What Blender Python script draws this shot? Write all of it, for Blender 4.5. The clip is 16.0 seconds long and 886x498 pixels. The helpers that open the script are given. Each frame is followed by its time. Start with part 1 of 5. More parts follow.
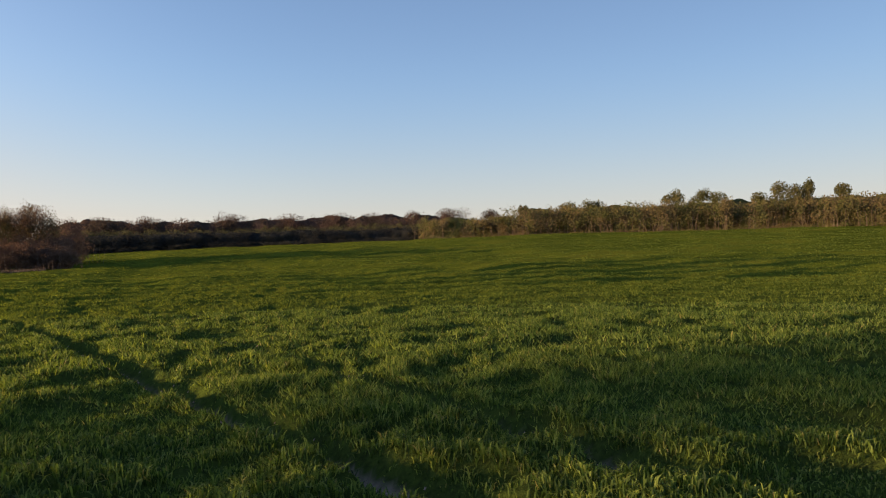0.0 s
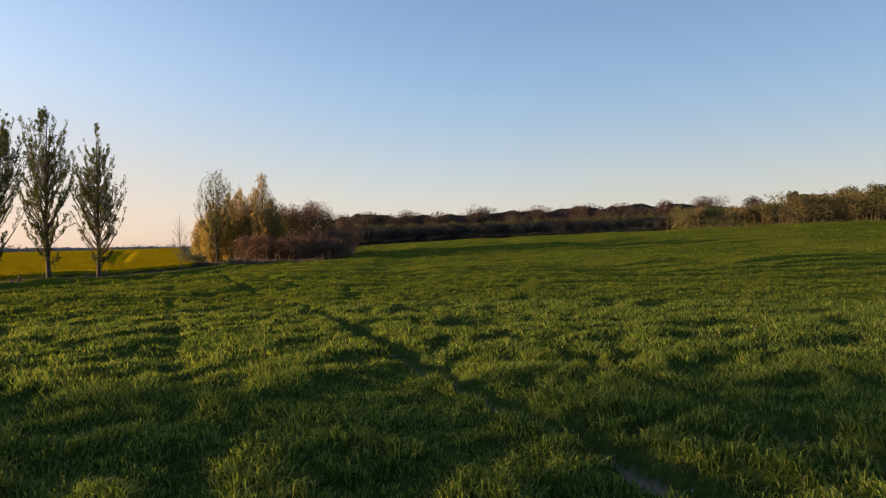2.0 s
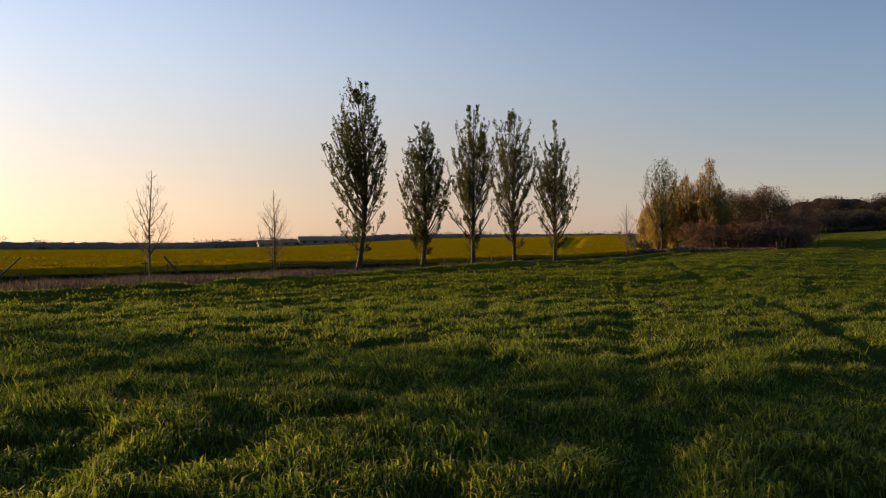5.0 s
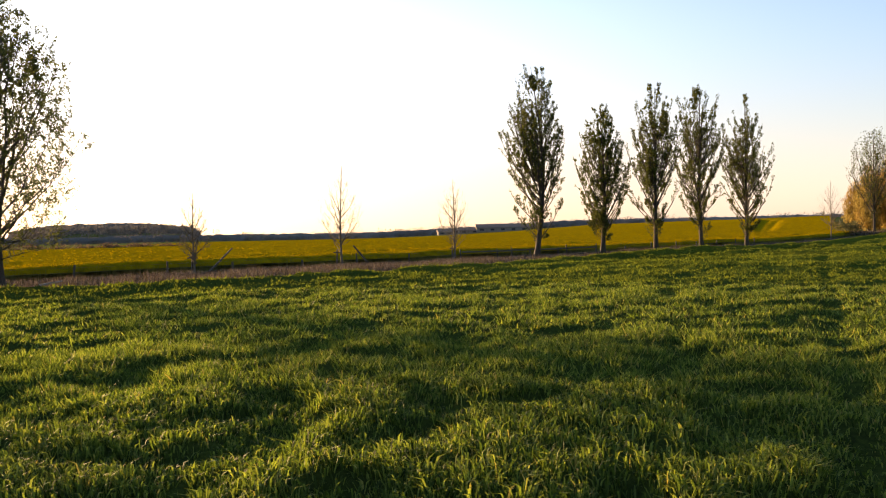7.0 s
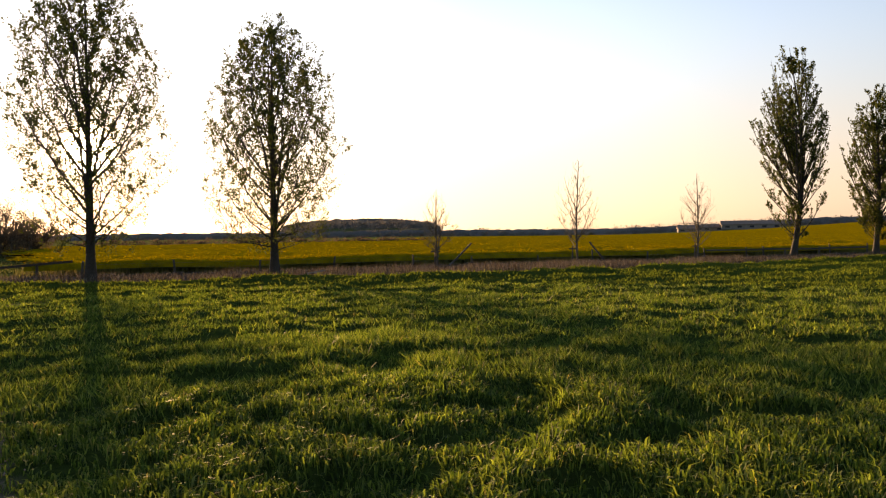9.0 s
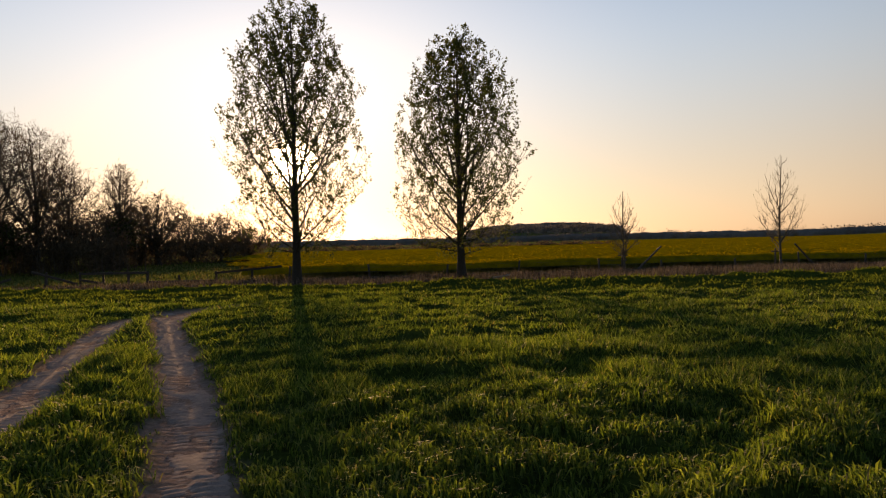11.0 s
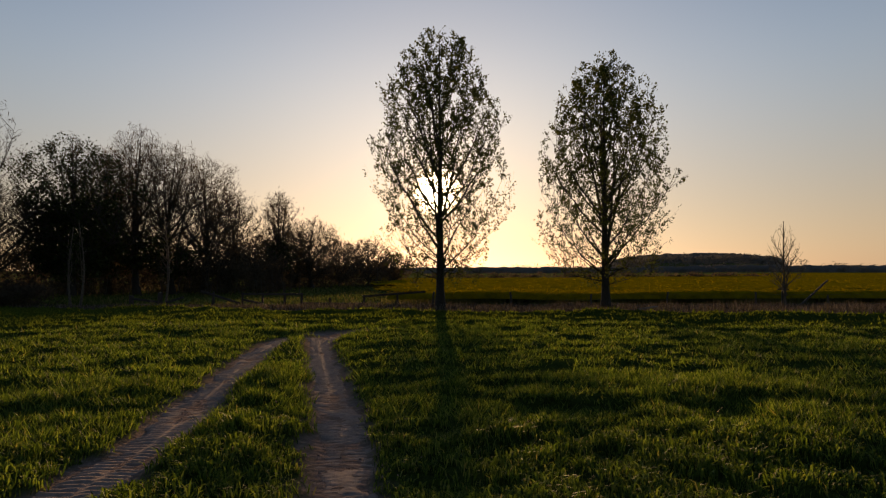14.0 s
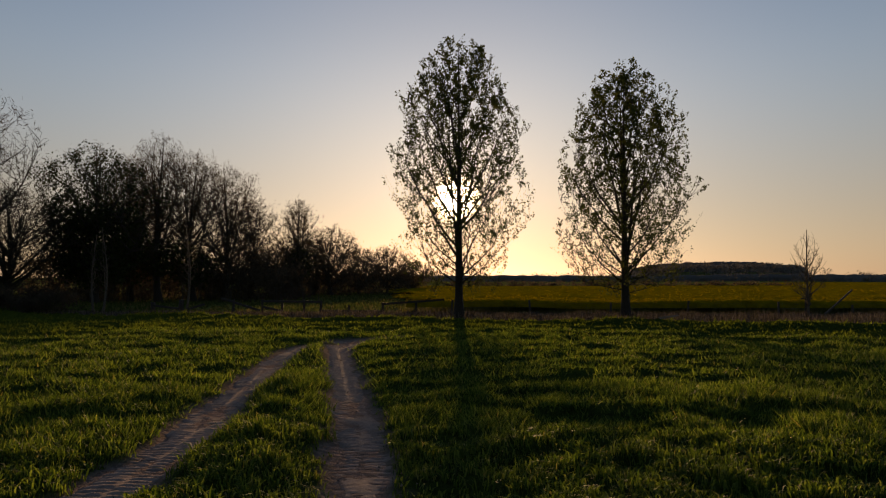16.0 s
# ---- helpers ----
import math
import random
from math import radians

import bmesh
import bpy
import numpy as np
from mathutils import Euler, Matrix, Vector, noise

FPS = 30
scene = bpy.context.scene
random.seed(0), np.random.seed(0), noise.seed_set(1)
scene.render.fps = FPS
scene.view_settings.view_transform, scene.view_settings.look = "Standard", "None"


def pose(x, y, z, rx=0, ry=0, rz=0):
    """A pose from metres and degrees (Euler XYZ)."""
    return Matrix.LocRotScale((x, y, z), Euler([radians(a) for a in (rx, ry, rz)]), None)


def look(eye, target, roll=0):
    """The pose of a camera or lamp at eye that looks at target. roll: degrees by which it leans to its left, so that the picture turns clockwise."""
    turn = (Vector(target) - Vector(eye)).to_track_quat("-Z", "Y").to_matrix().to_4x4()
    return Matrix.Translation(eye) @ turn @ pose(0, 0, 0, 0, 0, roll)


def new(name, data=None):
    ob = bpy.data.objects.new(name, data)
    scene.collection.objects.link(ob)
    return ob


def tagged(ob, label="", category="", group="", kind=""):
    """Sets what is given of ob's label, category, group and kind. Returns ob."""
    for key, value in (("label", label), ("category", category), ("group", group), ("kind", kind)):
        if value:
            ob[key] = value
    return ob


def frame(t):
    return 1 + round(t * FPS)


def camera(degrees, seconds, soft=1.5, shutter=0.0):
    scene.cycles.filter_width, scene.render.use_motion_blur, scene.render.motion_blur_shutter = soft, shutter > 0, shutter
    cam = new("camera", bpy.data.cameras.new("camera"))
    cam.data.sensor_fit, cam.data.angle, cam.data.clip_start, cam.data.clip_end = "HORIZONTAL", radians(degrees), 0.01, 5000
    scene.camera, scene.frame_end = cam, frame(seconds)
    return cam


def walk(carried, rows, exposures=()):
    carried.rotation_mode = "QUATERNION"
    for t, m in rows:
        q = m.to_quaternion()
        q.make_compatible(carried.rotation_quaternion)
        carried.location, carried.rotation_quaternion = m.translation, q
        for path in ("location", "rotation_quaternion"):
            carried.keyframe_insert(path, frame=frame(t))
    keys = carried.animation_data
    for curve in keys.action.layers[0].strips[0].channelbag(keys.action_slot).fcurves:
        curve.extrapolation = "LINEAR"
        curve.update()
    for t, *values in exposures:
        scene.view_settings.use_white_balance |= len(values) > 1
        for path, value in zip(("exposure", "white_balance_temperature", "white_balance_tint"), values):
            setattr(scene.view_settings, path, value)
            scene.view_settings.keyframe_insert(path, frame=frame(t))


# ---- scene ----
# Azimuths are degrees clockwise from +Y; the sun stands close to +Y.
cam = camera(62.89, 16.0, 1.2)


def eye(azimuth, tilt, lean):
    """Camera held in front of somebody who turns on the spot, 1.6 m above the field."""
    a = radians(azimuth)
    reach = 0.294
    turn = pose(0, 0, 0, 90 + tilt, 0, -azimuth) @ pose(0, 0, 0, 0, 0, -lean)
    return Matrix.Translation((reach * math.sin(a), reach * math.cos(a), 1.6)) @ turn


PATH = [
    (0.0, eye(112.708, 0.659, 1.168)),
    (0.5, eye(108.358, 0.483, 1.053)),
    (1.0, eye(102.893, 0.321, 0.738)),
    (1.5, eye(98.113, 0.313, 1.032)),
    (2.0, eye(93.291, 0.329, 1.076)),
    (2.5, eye(87.554, 0.198, 0.602)),
    (3.0, eye(81.250, -0.035, 0.290)),
    (3.5, eye(76.037, -0.106, 0.052)),
    (4.0, eye(70.483, -0.071, -0.016)),
    (4.5, eye(64.920, -0.221, -0.138)),
    (5.0, eye(59.220, -0.279, 0.209)),
    (5.2, eye(57.286, -0.359, 0.103)),
    (7.3, eye(43.746, -1.091, 1.075)),
    (7.5, eye(42.538, -1.026, 0.921)),
    (8.0, eye(37.044, -1.097, 0.882)),
    (8.5, eye(32.469, -1.224, 0.374)),
    (9.0, eye(26.963, -1.172, 0.656)),
    (9.5, eye(23.666, -0.999, 0.713)),
    (10.0, eye(18.788, -1.074, 0.518)),
    (10.2, eye(17.729, -1.027, 0.774)),
    (12.3, eye(6.079, -0.066, 1.384)),
    (12.5, eye(6.189, -0.033, 1.593)),
    (13.0, eye(5.526, 0.718, 1.047)),
    (13.5, eye(4.004, 1.513, -0.149)),
    (14.0, eye(1.477, 1.739, 0.160)),
    (14.5, eye(-0.071, 1.814, 0.105)),
    (15.0, eye(-0.041, 1.901, 0.096)),
    (15.5, eye(-0.031, 2.199, 0.098)),
    (16.0, eye(-0.000, 2.371, -0.036)),
]
# seconds, stops, white balance in kelvin, tint
EXPOSURES = [
    (0.0, 1.35, 7050, 26), (1.5, 1.35, 7200, 26.5), (2.5, 1.35, 7400, 27), (3.2, 1.08, 7450, 27), (4.0, 1.0, 7450, 27.5), (5.0, 0.75, 7600, 28), (7.3, 1.82, 7900, 26), (8.5, 1.76, 8100, 26), (9.0, 1.35, 8300, 27),
    (9.5, 0.75, 8300, 26.5), (10.0, 0.4, 8300, 26), (12.5, 0.55, 8400, 26), (13.5, 0.05, 8200, 25), (14.5, -0.35, 7900, 23.5), (16.0, -0.4, 7900, 23.5),
]
walk(cam, PATH, EXPOSURES)

# ---- light ----
SUN_AZ, SUN_EL = 1.0, 6.3
world = bpy.data.worlds.new("evening_sky")
scene.world = world
world.use_nodes = True
wn = world.node_tree
sky = wn.nodes.new("ShaderNodeTexSky")
sky.sky_type = "NISHITA"
sky.sun_disc = False
sky.sun_elevation = radians(SUN_EL)
sky.sun_rotation = radians(SUN_AZ)
sky.air_density, sky.dust_density, sky.ozone_density = 1.0, 0.16, 2.4
background = wn.nodes["Background"]
background.inputs["Strength"].default_value = 0.15
# the low sun's own glare: a bright core with a soft edge round its place in the sky
ae, ee = radians(SUN_AZ), radians(SUN_EL)
TO_SUN = Vector((math.sin(ae) * math.cos(ee), math.cos(ae) * math.cos(ee), math.sin(ee)))


def glare(radius_degrees, colour, power):
    g = wn.nodes.new("ShaderNodeTexGradient")
    g.gradient_type = "SPHERICAL"
    k = 1 / radians(radius_degrees)
    g.texture_mapping.scale = (k, k, k)
    g.texture_mapping.translation = -TO_SUN * k
    p = wn.nodes.new("ShaderNodeMath")
    p.operation = "POWER"
    p.inputs[1].default_value = power
    wn.links.new(g.outputs["Fac"], p.inputs[0])
    m = wn.nodes.new("ShaderNodeMix")
    m.data_type = "RGBA"
    wn.links.new(p.outputs[0], m.inputs[0])
    m.inputs[6].default_value, m.inputs[7].default_value = (0, 0, 0, 1), (*colour, 1)
    return m.outputs[2]


def summed(a, c):
    m = wn.nodes.new("ShaderNodeMix")
    m.data_type, m.blend_type = "RGBA", "ADD"
    m.inputs[0].default_value = 1.0
    wn.links.new(a, m.inputs[6])
    wn.links.new(c, m.inputs[7])
    return m.outputs[2]


hazy = wn.nodes.new("ShaderNodeMix")
hazy.data_type, hazy.blend_type = "RGBA", "MULTIPLY"
hazy.inputs[0].default_value = 1.0
hazy.inputs[7].default_value = (0.95, 1.0, 1.07, 1)
wn.links.new(sky.outputs[0], hazy.inputs[6])
# evening haze takes the colour out of the air towards the horizon
way = wn.nodes.new("ShaderNodeSeparateXYZ")
wn.links.new(wn.nodes.new("ShaderNodeTexCoord").outputs["Generated"], way.inputs[0])
thick = wn.nodes.new("ShaderNodeMapRange")
thick.interpolation_type = "SMOOTHSTEP"
for i, v in enumerate((-0.05, 0.26, 0.75, 0.0), 1):
    thick.inputs[i].default_value = v
wn.links.new(way.outputs["Z"], thick.inputs[0])
pale = wn.nodes.new("ShaderNodeRGBToBW")
wn.links.new(hazy.outputs[2], pale.inputs[0])
rosy = wn.nodes.new("ShaderNodeMix")
rosy.data_type, rosy.blend_type = "RGBA", "MULTIPLY"
rosy.inputs[0].default_value = 1.0
rosy.inputs[7].default_value = (0.70, 0.675, 0.73, 1)
wn.links.new(pale.outputs[0], rosy.inputs[6])
air = wn.nodes.new("ShaderNodeMix")
air.data_type = "RGBA"
aside = wn.nodes.new("ShaderNodeMapRange")
aside.interpolation_type = "SMOOTHSTEP"
for i, v in enumerate((0.45, 0.97, 1.0, 0.0), 1):
    aside.inputs[i].default_value = v
wn.links.new(way.outputs["Y"], aside.inputs[0])
share = wn.nodes.new("ShaderNodeMath")
share.operation = "MULTIPLY"
wn.links.new(thick.outputs[0], share.inputs[0])
wn.links.new(aside.outputs[0], share.inputs[1])
wn.links.new(share.outputs[0], air.inputs[0])
wn.links.new(hazy.outputs[2], air.inputs[6])
wn.links.new(rosy.outputs[2], air.inputs[7])
# towards the sun the haze is higher and peach-coloured
high = wn.nodes.new("ShaderNodeMapRange")
high.interpolation_type = "SMOOTHSTEP"
for i, v in enumerate((-0.05, 0.70, 0.66, 0.0), 1):
    high.inputs[i].default_value = v
wn.links.new(way.outputs["Z"], high.inputs[0])
sunward = wn.nodes.new("ShaderNodeMapRange")
sunward.interpolation_type = "SMOOTHSTEP"
for i, v in enumerate((-0.15, 0.75, 0.0, 1.0), 1):
    sunward.inputs[i].default_value = v
wn.links.new(way.outputs["Y"], sunward.inputs[0])
warm_share = wn.nodes.new("ShaderNodeMath")
warm_share.operation = "MULTIPLY"
wn.links.new(high.outputs[0], warm_share.inputs[0])
wn.links.new(sunward.outputs[0], warm_share.inputs[1])
pale_air = wn.nodes.new("ShaderNodeRGBToBW")
wn.links.new(air.outputs[2], pale_air.inputs[0])
peach = wn.nodes.new("ShaderNodeMix")
peach.data_type, peach.blend_type = "RGBA", "MULTIPLY"
peach.inputs[0].default_value = 1.0
tone = wn.nodes.new("ShaderNodeMix")
tone.data_type = "RGBA"
tone.inputs[6].default_value, tone.inputs[7].default_value = (1.00, 0.89, 0.74, 1), (0.84, 0.96, 0.94, 1)
height_share = wn.nodes.new("ShaderNodeMapRange")
height_share.interpolation_type = "SMOOTHSTEP"
for i, v in enumerate((0.0, 0.32, 0.0, 1.0), 1):
    height_share.inputs[i].default_value = v
wn.links.new(way.outputs["Z"], height_share.inputs[0])
wn.links.new(height_share.outputs[0], tone.inputs[0])
wn.links.new(tone.outputs[2], peach.inputs[7])
wn.links.new(pale_air.outputs[0], peach.inputs[6])
evening = wn.nodes.new("ShaderNodeMix")
evening.data_type = "RGBA"
wn.links.new(warm_share.outputs[0], evening.inputs[0])
wn.links.new(air.outputs[2], evening.inputs[6])
wn.links.new(peach.outputs[2], evening.inputs[7])
# away from the sun the air darkens steadily
away = wn.nodes.new("ShaderNodeMapRange")
for i, v in enumerate((-0.9, 0.75, 0.50, 1.22), 1):
    away.inputs[i].default_value = v
wn.links.new(way.outputs["Y"], away.inputs[0])
deep = wn.nodes.new("ShaderNodeMix")
deep.data_type, deep.blend_type = "RGBA", "MULTIPLY"
deep.inputs[0].default_value = 1.0
wn.links.new(evening.outputs[2], deep.inputs[6])
wn.links.new(away.outputs[0], deep.inputs[7])
# thick air low over the horizon swallows part of the light on the sunny side
low_air = wn.nodes.new("ShaderNodeMapRange")
low_air.interpolation_type = "SMOOTHSTEP"
for i, v in enumerate((0.0, 0.30, 1.0, 0.0), 1):
    low_air.inputs[i].default_value = v
wn.links.new(way.outputs["Z"], low_air.inputs[0])
low_share = wn.nodes.new("ShaderNodeMath")
low_share.operation = "MULTIPLY"
wn.links.new(low_air.outputs[0], low_share.inputs[0])
wn.links.new(sunward.outputs[0], low_share.inputs[1])
murky = wn.nodes.new("ShaderNodeMix")
murky.data_type, murky.blend_type = "RGBA", "MULTIPLY"
murky.inputs[7].default_value = (0.65, 0.59, 0.535, 1)
wn.links.new(low_share.outputs[0], murky.inputs[0])
wn.links.new(deep.outputs[2], murky.inputs[6])
total = summed(murky.outputs[2], glare(7.0, (2.6, 1.6, 0.55), 2.0))
total = summed(total, glare(30.0, (1.3, 0.95, 0.52), 1.4))
total = summed(total, glare(2.1, (300.0, 240.0, 150.0), 1.5))
wn.links.new(total, background.inputs["Color"])

sun_data = bpy.data.lights.new("sun", "SUN")
sun_data.energy, sun_data.angle, sun_data.color = 4.8, radians(0.6), (1.0, 0.70, 0.36)
sun = new("sun", sun_data)
sun.matrix_world = look(TO_SUN * 200, (0, 0, 0))


# ---- materials ----
def material(name):
    m = bpy.data.materials.new(name)
    m.use_nodes = True
    nt = m.node_tree
    return m, nt, nt.nodes["Principled BSDF"], nt.nodes["Material Output"]


def ramp(nt, source, stops):
    r = nt.nodes.new("ShaderNodeValToRGB")
    while len(r.color_ramp.elements) < len(stops):
        r.color_ramp.elements.new(0.5)
    for e, (p, c) in zip(r.color_ramp.elements, stops):
        e.position, e.color = p, (*c, 1)
    nt.links.new(source, r.inputs[0])
    return r.outputs[0]


def noise_out(nt, scale, detail=4, rough=0.6, vector=None):
    n = nt.nodes.new("ShaderNodeTexNoise")
    n.inputs["Scale"].default_value, n.inputs["Detail"].default_value, n.inputs["Roughness"].default_value = scale, detail, rough
    if vector is None:
        vector = nt.nodes.new("ShaderNodeNewGeometry").outputs["Position"]
    nt.links.new(vector, n.inputs["Vector"])
    return n.outputs["Fac"]


def mixed(nt, fac, a, b, mode="MIX"):
    m = nt.nodes.new("ShaderNodeMix")
    m.data_type, m.blend_type = "RGBA", mode
    for socket, v in ((m.inputs[0], fac), (m.inputs[6], a), (m.inputs[7], b)):
        if hasattr(v, "links"):
            nt.links.new(v, socket)
        else:
            socket.default_value = v if isinstance(v, float) else (*v, 1)
    return m.outputs[2]


def bump(nt, bsdf, height, strength, distance):
    b = nt.nodes.new("ShaderNodeBump")
    b.inputs["Strength"].default_value, b.inputs["Distance"].default_value = strength, distance
    nt.links.new(height, b.inputs["Height"])
    nt.links.new(b.outputs[0], bsdf.inputs["Normal"])


def leafy(name, stops, patch_scale, patch, through_light=0.45, rough=0.5, glow=(1.0, 1.0, 1.0), sheen=0.0):
    """Thin leaves: colour by leaf and by patch, partly translucent."""
    m, nt, bsdf, out = material(name)
    rnd = nt.nodes.new("ShaderNodeNewGeometry").outputs["Random Per Island"]
    c = ramp(nt, rnd, stops)
    c = mixed(nt, noise_out(nt, patch_scale, 3), c, patch, "MULTIPLY")
    nt.links.new(c, bsdf.inputs["Base Color"])
    bsdf.inputs["Roughness"].default_value = rough
    bsdf.inputs["Specular IOR Level"].default_value = sheen
    t = nt.nodes.new("ShaderNodeBsdfTranslucent")
    nt.links.new(mixed(nt, 1.0, c, glow, "MULTIPLY"), t.inputs["Color"])
    s = nt.nodes.new("ShaderNodeMixShader")
    s.inputs[0].default_value = through_light
    nt.links.new(bsdf.outputs[0], s.inputs[1])
    nt.links.new(t.outputs[0], s.inputs[2])
    nt.links.new(s.outputs[0], out.inputs["Surface"])
    return m


def twiggy(name, kinds, tree_scale, rough_patch=0.85, through_light=0.5):
    """Twigs and buds of far crowns: the colour goes from tree to tree, little from twig to twig."""
    m, nt, bsdf, out = material(name)
    c = ramp(nt, noise_out(nt, tree_scale, 1, 0.4), kinds)
    rnd = nt.nodes.new("ShaderNodeNewGeometry").outputs["Random Per Island"]
    c = mixed(nt, 1.0, c, ramp(nt, rnd, [(0.0, (rough_patch,) * 3), (1.0, (1.0, 1.0, 1.0))]), "MULTIPLY")
    grain = noise_out(nt, 1.6, 5, 0.7)
    c = mixed(nt, 1.0, c, ramp(nt, grain, [(0.35, (0.72, 0.72, 0.72)), (0.65, (1.1, 1.1, 1.1))]), "MULTIPLY")
    bump(nt, bsdf, grain, 0.8, 0.4)
    nt.links.new(c, bsdf.inputs["Base Color"])
    bsdf.inputs["Roughness"].default_value, bsdf.inputs["Specular IOR Level"].default_value = 0.9, 0.0
    t = nt.nodes.new("ShaderNodeBsdfTranslucent")
    nt.links.new(c, t.inputs["Color"])
    s = nt.nodes.new("ShaderNodeMixShader")
    s.inputs[0].default_value = through_light
    nt.links.new(bsdf.outputs[0], s.inputs[1])
    nt.links.new(t.outputs[0], s.inputs[2])
    nt.links.new(s.outputs[0], out.inputs["Surface"])
    return m


def barky(name, dark, light, scale=18.0):
    m, nt, bsdf, out = material(name)
    n = noise_out(nt, scale, 6, 0.7)
    c = ramp(nt, n, [(0.3, dark), (0.7, light)])
    c = mixed(nt, noise_out(nt, 1.3, 3), c, (0.75, 0.78, 0.7), "MULTIPLY")
    nt.links.new(c, bsdf.inputs["Base Color"])
    bsdf.inputs["Roughness"].default_value = 0.9
    bump(nt, bsdf, n, 0.7, 0.02)
    return m


WHEAT = leafy("wheat_leaf", [(0.0, (0.022, 0.040, 0.013)), (0.25, (0.060, 0.100, 0.022)), (0.55, (0.100, 0.150, 0.032)), (0.95, (0.235, 0.285, 0.072)), (1.0, (0.28, 0.23, 0.09))],
              0.45, (0.85, 0.97, 0.88), 0.56, glow=(1.2, 1.15, 0.55), rough=0.6, sheen=0.12)
FAR_WHEAT = leafy("far_wheat", [(0.0, (0.048, 0.074, 0.018)), (0.5, (0.090, 0.124, 0.027)), (1.0, (0.140, 0.165, 0.036))],
                  0.07, (0.85, 0.95, 0.85), 0.56, glow=(1.2, 1.15, 0.6), rough=0.6, sheen=0.0)
DRY = leafy("dry_grass", [(0.0, (0.06, 0.048, 0.036)), (0.5, (0.135, 0.108, 0.084)), (0.85, (0.26, 0.215, 0.17)), (1.0, (0.07, 0.08, 0.03))],
            0.6, (0.7, 0.7, 0.75), 0.3)
MEADOW = leafy("meadow_leaf", [(0.0, (0.05, 0.07, 0.02)), (0.7, (0.10, 0.12, 0.03)), (1.0, (0.20, 0.16, 0.07))], 0.3, (0.8, 0.85, 0.8), 0.35)
RAPE_FLOWER = leafy("rape_flower", [(0.0, (0.22, 0.15, 0.004)), (0.7, (0.36, 0.25, 0.006)), (1.0, (0.13, 0.13, 0.012))], 0.3, (0.85, 0.85, 0.7), 0.35)
RAPE_STEM = leafy("rape_stem", [(0.0, (0.11, 0.115, 0.035)), (1.0, (0.22, 0.20, 0.065))], 0.5, (0.85, 0.85, 0.8), 0.5)
POPLAR_LEAF = leafy("poplar_leaf", [(0.0, (0.048, 0.062, 0.018)), (0.6, (0.092, 0.110, 0.030)), (1.0, (0.145, 0.148, 0.046))], 0.4, (0.85, 0.9, 0.8), 0.42)
GOLD_LEAF = twiggy("golden_leaf", [(0.35, (0.36, 0.240, 0.072)), (0.5, (0.37, 0.275, 0.078)), (0.65, (0.33, 0.265, 0.080))], 0.25, 0.85, 0.68)
IVY_LEAF = leafy("ivy_leaf", [(0.0, (0.032, 0.046, 0.018)), (1.0, (0.078, 0.09, 0.032))], 0.3, (0.8, 0.85, 0.8), 0.2)
RIDGE_TWIG = twiggy("ridge_twigs", [(0.35, (0.160, 0.128, 0.068)), (0.48, (0.145, 0.138, 0.058)), (0.56, (0.122, 0.142, 0.050)), (0.66, (0.168, 0.134, 0.072))], 0.16)
DARK_TWIG = twiggy("dark_wood_twigs", [(0.35, (0.105, 0.076, 0.064)), (0.5, (0.088, 0.074, 0.058)), (0.65, (0.125, 0.090, 0.076))], 0.11)
# darker and greyer than the twigs of the wood behind
LOW_DARK_TWIG = twiggy("low_dark_twigs", [(0.35, (0.032, 0.036, 0.038)), (0.65, (0.050, 0.055, 0.050))], 0.2)
BUD_TWIG = twiggy("budding_twigs", [(0.35, (0.075, 0.080, 0.042)), (0.65, (0.13, 0.13, 0.060))], 0.2)
THICKET_TWIG = twiggy("thicket_twigs", [(0.35, (0.185, 0.118, 0.080)), (0.5, (0.165, 0.108, 0.080)), (0.65, (0.145, 0.100, 0.078))], 0.12, 0.85, 0.6)
COPSE_TWIG = twiggy("copse_twigs", [(0.35, (0.090, 0.100, 0.046)), (0.65, (0.145, 0.142, 0.062))], 0.2)
MIXED_TWIG = twiggy("mixed_twigs", [(0.35, (0.092, 0.088, 0.045)), (0.5, (0.128, 0.098, 0.060)), (0.65, (0.150, 0.102, 0.070))], 0.2)
# the haze of distance is put into this colour: paler than the twigs are
HAZED_TWIG = twiggy("hazed_far_twigs", [(0.35, (0.165, 0.155, 0.140)), (0.65, (0.22, 0.205, 0.18))], 0.02, 0.9, 0.2)
BRUSH_TWIG = twiggy("brush_twigs", [(0.35, (0.085, 0.064, 0.044)), (0.65, (0.125, 0.098, 0.064))], 0.2)
BARK = barky("poplar_bark", (0.026, 0.021, 0.016), (0.065, 0.052, 0.040))
WOOD_BARK = barky("wood_bark", (0.05, 0.04, 0.032), (0.13, 0.105, 0.08), 9.0)
PINK_BARK = barky("young_birch_bark", (0.085, 0.06, 0.045), (0.19, 0.138, 0.105), 9.0)
BIRCH_BARK = barky("birch_bark", (0.07, 0.052, 0.038), (0.19, 0.155, 0.12), 14.0)
POST_WOOD = barky("weathered_wood", (0.05, 0.042, 0.035), (0.13, 0.11, 0.09), 25.0)

RAPE_CANOPY, rnt, rb, _ = material("rape_canopy")
rc = ramp(rnt, noise_out(rnt, 1.6, 6, 0.7), [(0.3, (0.12, 0.10, 0.006)), (0.5, (0.26, 0.18, 0.005)), (0.7, (0.36, 0.25, 0.006))])
rc = mixed(rnt, noise_out(rnt, 0.06, 3, 0.6), rc, (0.7, 0.74, 0.7), "MULTIPLY")
rnt.links.new(rc, rb.inputs["Base Color"])
rb.inputs["Roughness"].default_value, rb.inputs["Specular IOR Level"].default_value = 0.9, 0.0
bump(rnt, rb, noise_out(rnt, 3.0, 6, 0.75), 0.7, 0.12)
GROUND, gnt, gb, _ = material("ground_cover")
